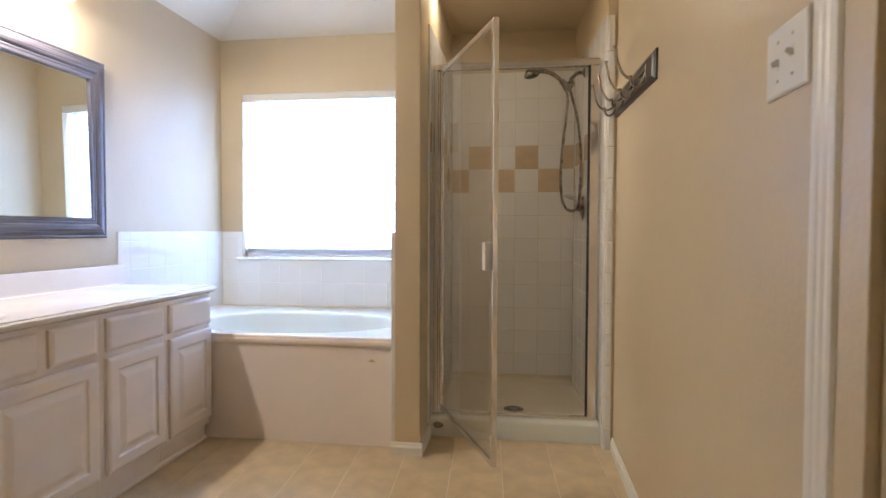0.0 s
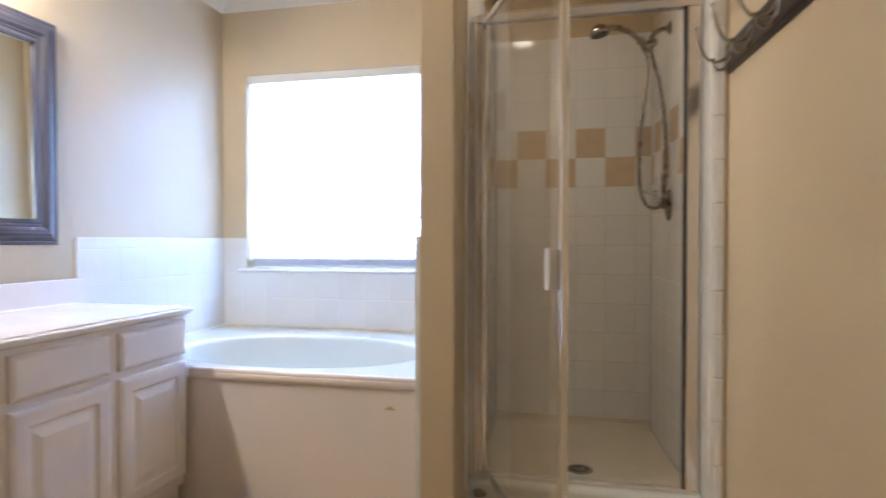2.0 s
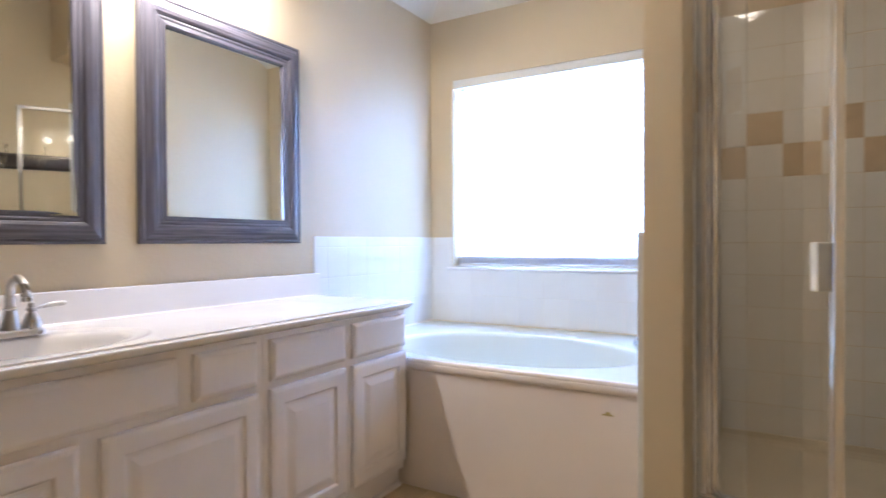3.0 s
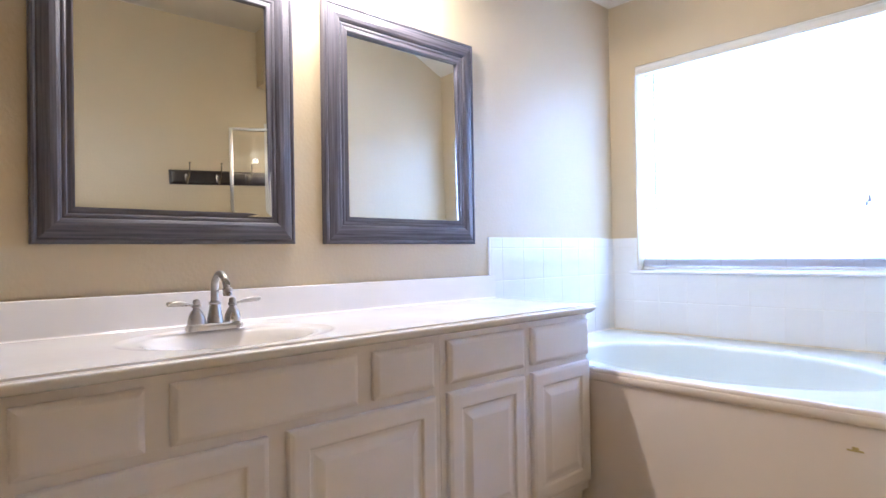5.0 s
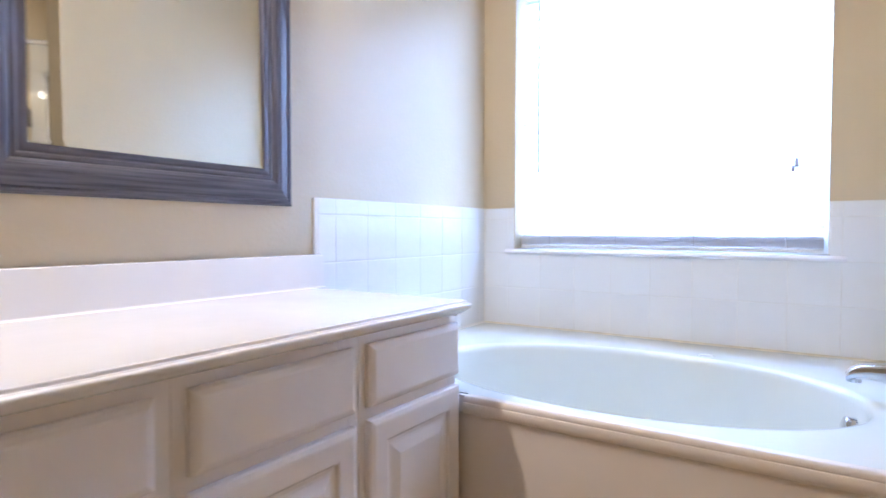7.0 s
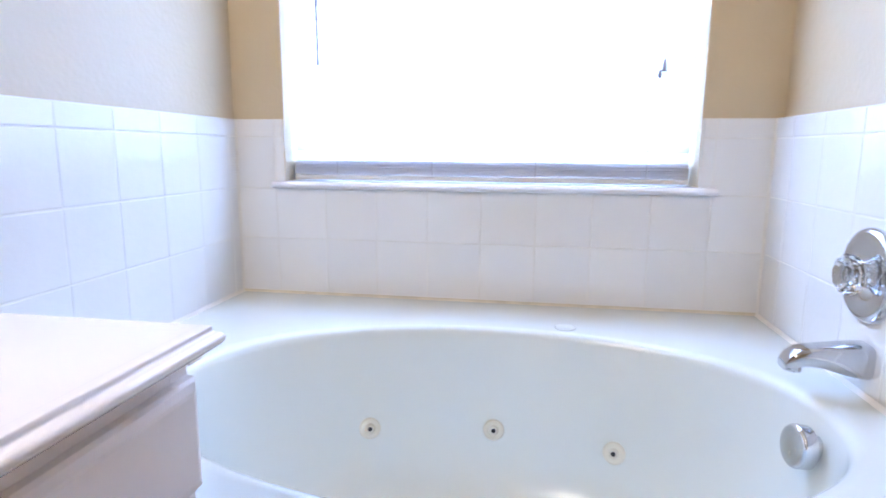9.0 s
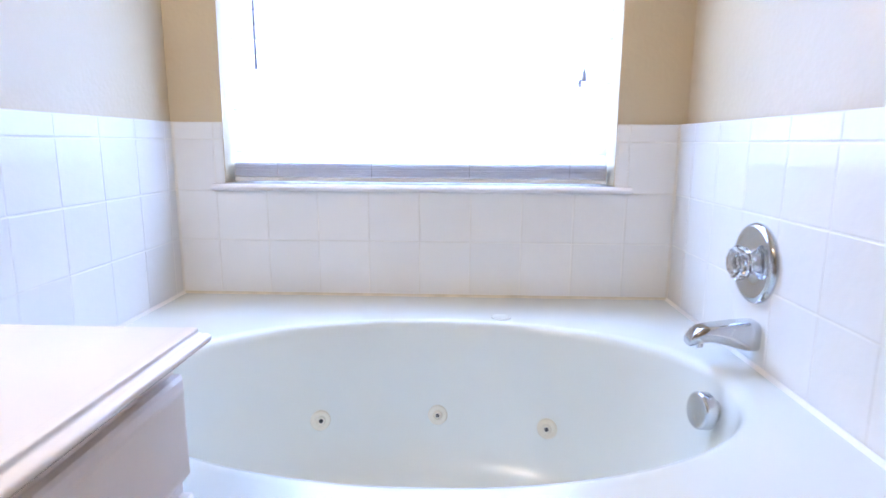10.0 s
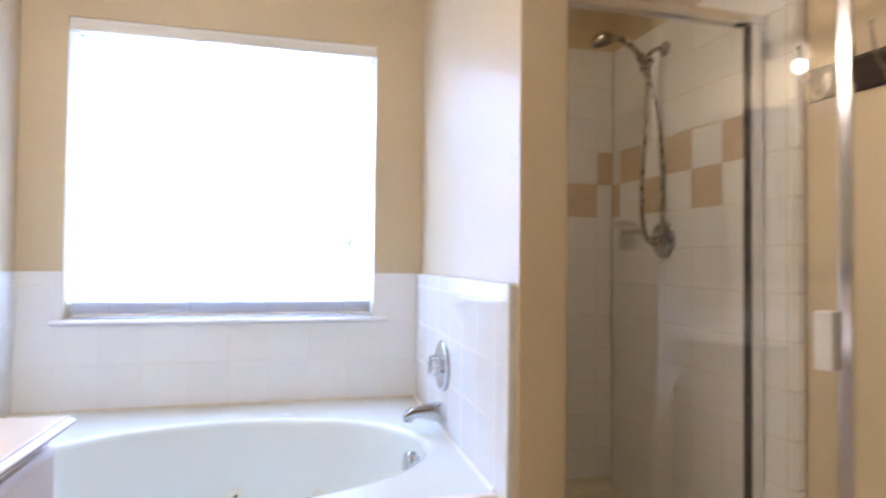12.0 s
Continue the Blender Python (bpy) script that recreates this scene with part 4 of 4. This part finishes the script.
# ---- coat hooks on the right-hand wall ----
rail = thing("coat_rack", pose(XR, 2.56, 1.70), "dark wooden wall rail with four double nickel hooks", "coat rack")
RY_0, RY_1, RZ0, RZ1 = 2.096, 2.972, 1.650, 1.756
adopt(rail, link("board", rect_loft(RY_1 - RY_0, RZ1 - RZ0, [(0, 0), (0, 0.008), (0.003, 0.010), (0.007, 0.0105), (0.009, 0.014), (0.014, 0.018), (0.020, 0.019)]), dark_wood, m=plane_base((XR, (RY_0 + RY_1) / 2, (RZ0 + RZ1) / 2), (0, -1, 0), (0, 0, 1))))
for k in range(4):
    y = RY_0 + 0.112 + k * 0.228
    x = XR - 0.0185
    h = adopt(rail, link("hook", rect_loft(0.020, 0.052, [(0, 0), (0, 0.002), (0.003, 0.004), (0.006, 0.005)]), hook_metal, m=plane_base((x, y, 1.700), (0, -1, 0), (0, 0, 1))))
    up = tube([(x - 0.003, y, 1.712), (x - 0.020, y, 1.684), (x - 0.048, y, 1.676), (x - 0.078, y, 1.694), (x - 0.098, y, 1.735), (x - 0.110, y, 1.788)], lambda s: 0.0058 - 0.0014 * s, 12)
    up = lathe([(0.0, 0.006), (0.0065, 0.005), (0.0075, 0.0), (0.0065, -0.005), (0.0, -0.006)], 14, at=(x - 0.1105, y, 1.793), bm=up)
    adopt(h, link("upper_prong", up, hook_metal, smooth=True))
    lo = tube([(x - 0.003, y, 1.694), (x - 0.012, y, 1.662), (x - 0.030, y, 1.648), (x - 0.047, y, 1.656), (x - 0.054, y, 1.680)], lambda s: 0.0054 - 0.001 * s, 12)
    lo = lathe([(0.0, 0.005), (0.0058, 0.004), (0.0066, 0.0), (0.005, -0.004), (0.0, -0.005)], 14, at=(x - 0.0545, y, 1.684), bm=lo)
    adopt(h, link("lower_prong", lo, hook_metal, smooth=True))

rail.matrix_world = pose(XR, 2.56, 1.70, 2.4)

# light switch
sw = thing("light_switch", pose(XR, 1.093, 1.406), "white two-gang toggle light switch plate", "light switch")
adopt(sw, link("plate", rect_loft(0.158, 0.124, [(0, 0), (0, 0.003), (0.003, 0.006), (0.006, 0.007)]), plastic, m=plane_base((XR, 1.093, 1.406), (0, -1, 0), (0, 0, 1))))
for y, s in ((1.121, -1), (1.065, 1)):
    adopt(sw, link("toggle", rect_loft(0.0075, 0.012, [(0, 0), (0.0006, 0.003), (0.0016, 0.012), (0.0026, 0.013)]), plastic, m=plane_base((XR - 0.0065, y, 1.406), (0, -1, 0), (0, 0, 1)) @ pose(0, 0, 0, -28 * s)))
    adopt(sw, link("toggle_slot", box(XR - 0.0076, XR - 0.0066, y - 0.0045, y + 0.0045, 1.3965 + 0.006 * s, 1.4155 + 0.006 * s), grout))
    for dz in (-0.034, 0.034):
        adopt(sw, link("screw", lathe([(0.0, -0.0012), (0.003, -0.001), (0.0034, 0.0)], 12, "x", at=(XR - 0.007, y, 1.406 + dz)), nickel))

# ---- tiles ----
T = 0.157
TTOP = 1.094
TV = [TZ + 0.002, 0.734, 0.888, 1.042, TTOP]


def lines(first, step, lo, hi):
    k0 = math.floor((lo - first) / step)
    out = [lo]
    v = first + k0 * step
    while v < hi - 0.012:
        if v > lo + 0.012:
            out.append(v)
        v += step
    return out + [hi]


def grout_sheet(parent, base, u0, u1, v0, v1, mat=None):
    bm = bmesh.new()
    add_box(bm, u0, u1, v0, v1, 0.0, 0.0072)
    return adopt(parent, link("grout_bed", bm, mat or grout, m=base))


# back wall of the tub, stepping round the window
b_n = plane_base((0, YB, 0), (1, 0, 0), (0, 0, 1))
un = lines(-1.287, T, -2.040, -0.513)
for u0, u1, v1 in ((-2.040, WX0 - 0.004, TTOP), (WX0 - 0.004, WX1 + 0.004, 0.888), (WX1 + 0.004, -0.513, TTOP)):
    grout_sheet(wall_north, b_n, u0, u1, TZ, v1)
left_u = [u for u in un if u < WX0 - 0.02] + [WX0 - 0.004]
right_u = [WX1 + 0.004] + [u for u in un if u > WX1 + 0.02]
mid_v = [v for v in TV if v < 0.87] + [0.888]
tiling(wall_north, b_n, un, mid_v, mats=tile_white)
for us in (left_u, right_u):
    tiling(wall_north, b_n, us, [0.888] + TV[3:], mats=tile_white)
# glazed jamb tiles inside the opening
for x, u in ((WX0 + 0.0001, (0, -1, 0)), (WX1 - 0.0001, (0, 1, 0))):
    o = (x, 4.05, 0) if u[1] < 0 else (x, YB - 0.008, 0)
    tiling(wall_north, plane_base(o, u, (0, 0, 1)), [0.0, 0.12 - 0.0], [WZ0 + 0.008, 1.042, TTOP], mats=tile_white)
# tub side walls
b_w = plane_base((XL, 0, 0), (0, 1, 0), (0, 0, 1))
uw = lines(3.255, T, 2.862, YB - 0.0085)
grout_sheet(wall_west, b_w, 2.850, YB - 0.0085, TZ, TTOP)
tiling(wall_west, b_w, uw, TV, mats=tile_white)
tiling(wall_west, b_w, [2.846, 2.862], [TZ + 0.002, CZ + 0.104, 1.042, TTOP], mats=tile_white, bevel=0.004)
adopt(partition, link("tile_bed", box(-0.506, PL - 0.0003, PY + 0.014, YB - 0.0005, 0.0, 1.083, 0.003), grout))
b_e = plane_base((-0.506, 0, 0), (0, -1, 0), (0, 0, 1))
ue = lines(-3.35, T, -(YB - 0.0085), -(PY + 0.034))
grout_sheet(partition, b_e, -(YB - 0.0085), -(PY + 0.016), TZ, TTOP)
grout_sheet(partition, b_e, -(TY0 - 0.001), -(PY + 0.016), 0.0, TZ)
tiling(partition, b_e, ue, TV, mats=tile_white)
tiling(partition, b_e, [-(PY + 0.034), -(PY + 0.012)], [0.0, 0.12, 0.27, 0.42] + TV, mats=tile_white, bevel=0.004)
tiling(partition, b_e, [-(TY0 - 0.002), -(PY + 0.034)], [0.0, 0.12, 0.27, 0.42, TZ], mats=tile_white)

# caulked inside corners
for x, d in ((-2.0400, (1, 0, 0)), (-0.5140, (-1, 0, 0))):
    adopt(wall_north, link("corner_caulk", sweep([(0, 0), (0.006, 0), (0.0022, 0.0022), (0, 0.006)], (x, YB - 0.008, TZ), (x, YB - 0.008, TTOP), d, (0, -1, 0)), trim_paint))

# shower tile with a beige checker band
SV = [1.367 + T * k for k in range(-8, 6)]
SV[0] = 0.113
SV[-1] = 2.176


def checker(odd):
    def pick(i, j, u, v):
        if 1.367 < v < 1.524:
            return tile_beige if (i + odd) % 2 == 0 else tile_white
        if 1.524 < v < 1.681:
            return tile_beige if (i + odd) % 2 == 1 else tile_white
        return tile_white
    return pick


b_sn = plane_base((0, YS, 0), (1, 0, 0), (0, 0, 1))
us = lines(0.067, 0.155, SL, RX1)
odd = 1 - [i for i, (a, b) in enumerate(zip(us, us[1:])) if a < 0.14 < b][0] % 2
grout_sheet(wall_shower, b_sn, SL, RX1, 0.08, 2.175, aged_grout)
tiling(wall_shower, b_sn, us, SV, pick=checker(odd), mats=tile_white)
# side wall towards the room
du = Vector((RX1 - RX0, YS - RY0, 0)).normalized()
LEN = math.hypot(RX1 - RX0, YS - RY0)
b_se = plane_base((RX0 + 0.008, RY0, 0), (-du.x, -du.y, 0), (0, 0, 1))
us = lines(-LEN + 0.008 + 0.06, 0.157, -LEN + 0.008, -0.022)
grout_sheet(shower_side, b_se, -LEN + 0.008, -0.004, 0.0, 2.175, aged_grout)
SVF = [0.0] + SV
band = checker(0)
tiling(shower_side, b_se, us, SVF, pick=lambda i, j, u, v: band(i, j, u, v) if u < -0.12 else tile_white)
SBN = [0.0] + [0.113 + 0.157 * k for k in range(13)] + [2.176]
tiling(shower_side, b_se, [-0.022, 0.0], SBN, mats=tile_white, bevel=0.004)
# rounded end trim facing the room
b_trim = plane_base((0, RY0, 0), (1, 0, 0), (0, 0, 1))
tiling(shower_side, b_trim, [RX0 + 0.0075, XR - 0.012], SBN, mats=tile_white, bevel=0.004)
# partition side
b_sw = plane_base((PR, 0, 0), (0, 1, 0), (0, 0, 1))
us = lines(YS - 0.008 - 0.10, 0.157, RY0 + 0.02, YS - 0.0085)
grout_sheet(partition, b_sw, RY0 + 0.004, YS - 0.0085, 0.089, 2.175, aged_grout)
tiling(partition, b_sw, us, SV, pick=checker(1), mats=tile_white)
tiling(partition, b_sw, [RY0, RY0 + 0.02], [0.09] + SBN[2:], mats=tile_white, bevel=0.004)

# floor tiles
b_f = Matrix.Translation((0, 0, -0.0035)) @ Matrix.Rotation(radians(3.6), 4, "Z")
fu = [0.207 + 0.2365 * k for k in range(-10, 5)]
fv = [-1.02, -0.68, 0.26, 1.20, 2.14, 3.08]


def off_floor(u, v):
    p = b_f @ Vector((u, v, 0))
    return not (-1.70 < p.x < XR + 0.1 and YF - 0.05 < p.y < 3.12) or (p.x < -0.55 and p.y > 3.02)


tiling(floor, b_f, fu, fv, t=0.0035, gap=0.0045, skip=off_floor, mats=floor_tile, tilt=0.0006, bevel=0.0008)
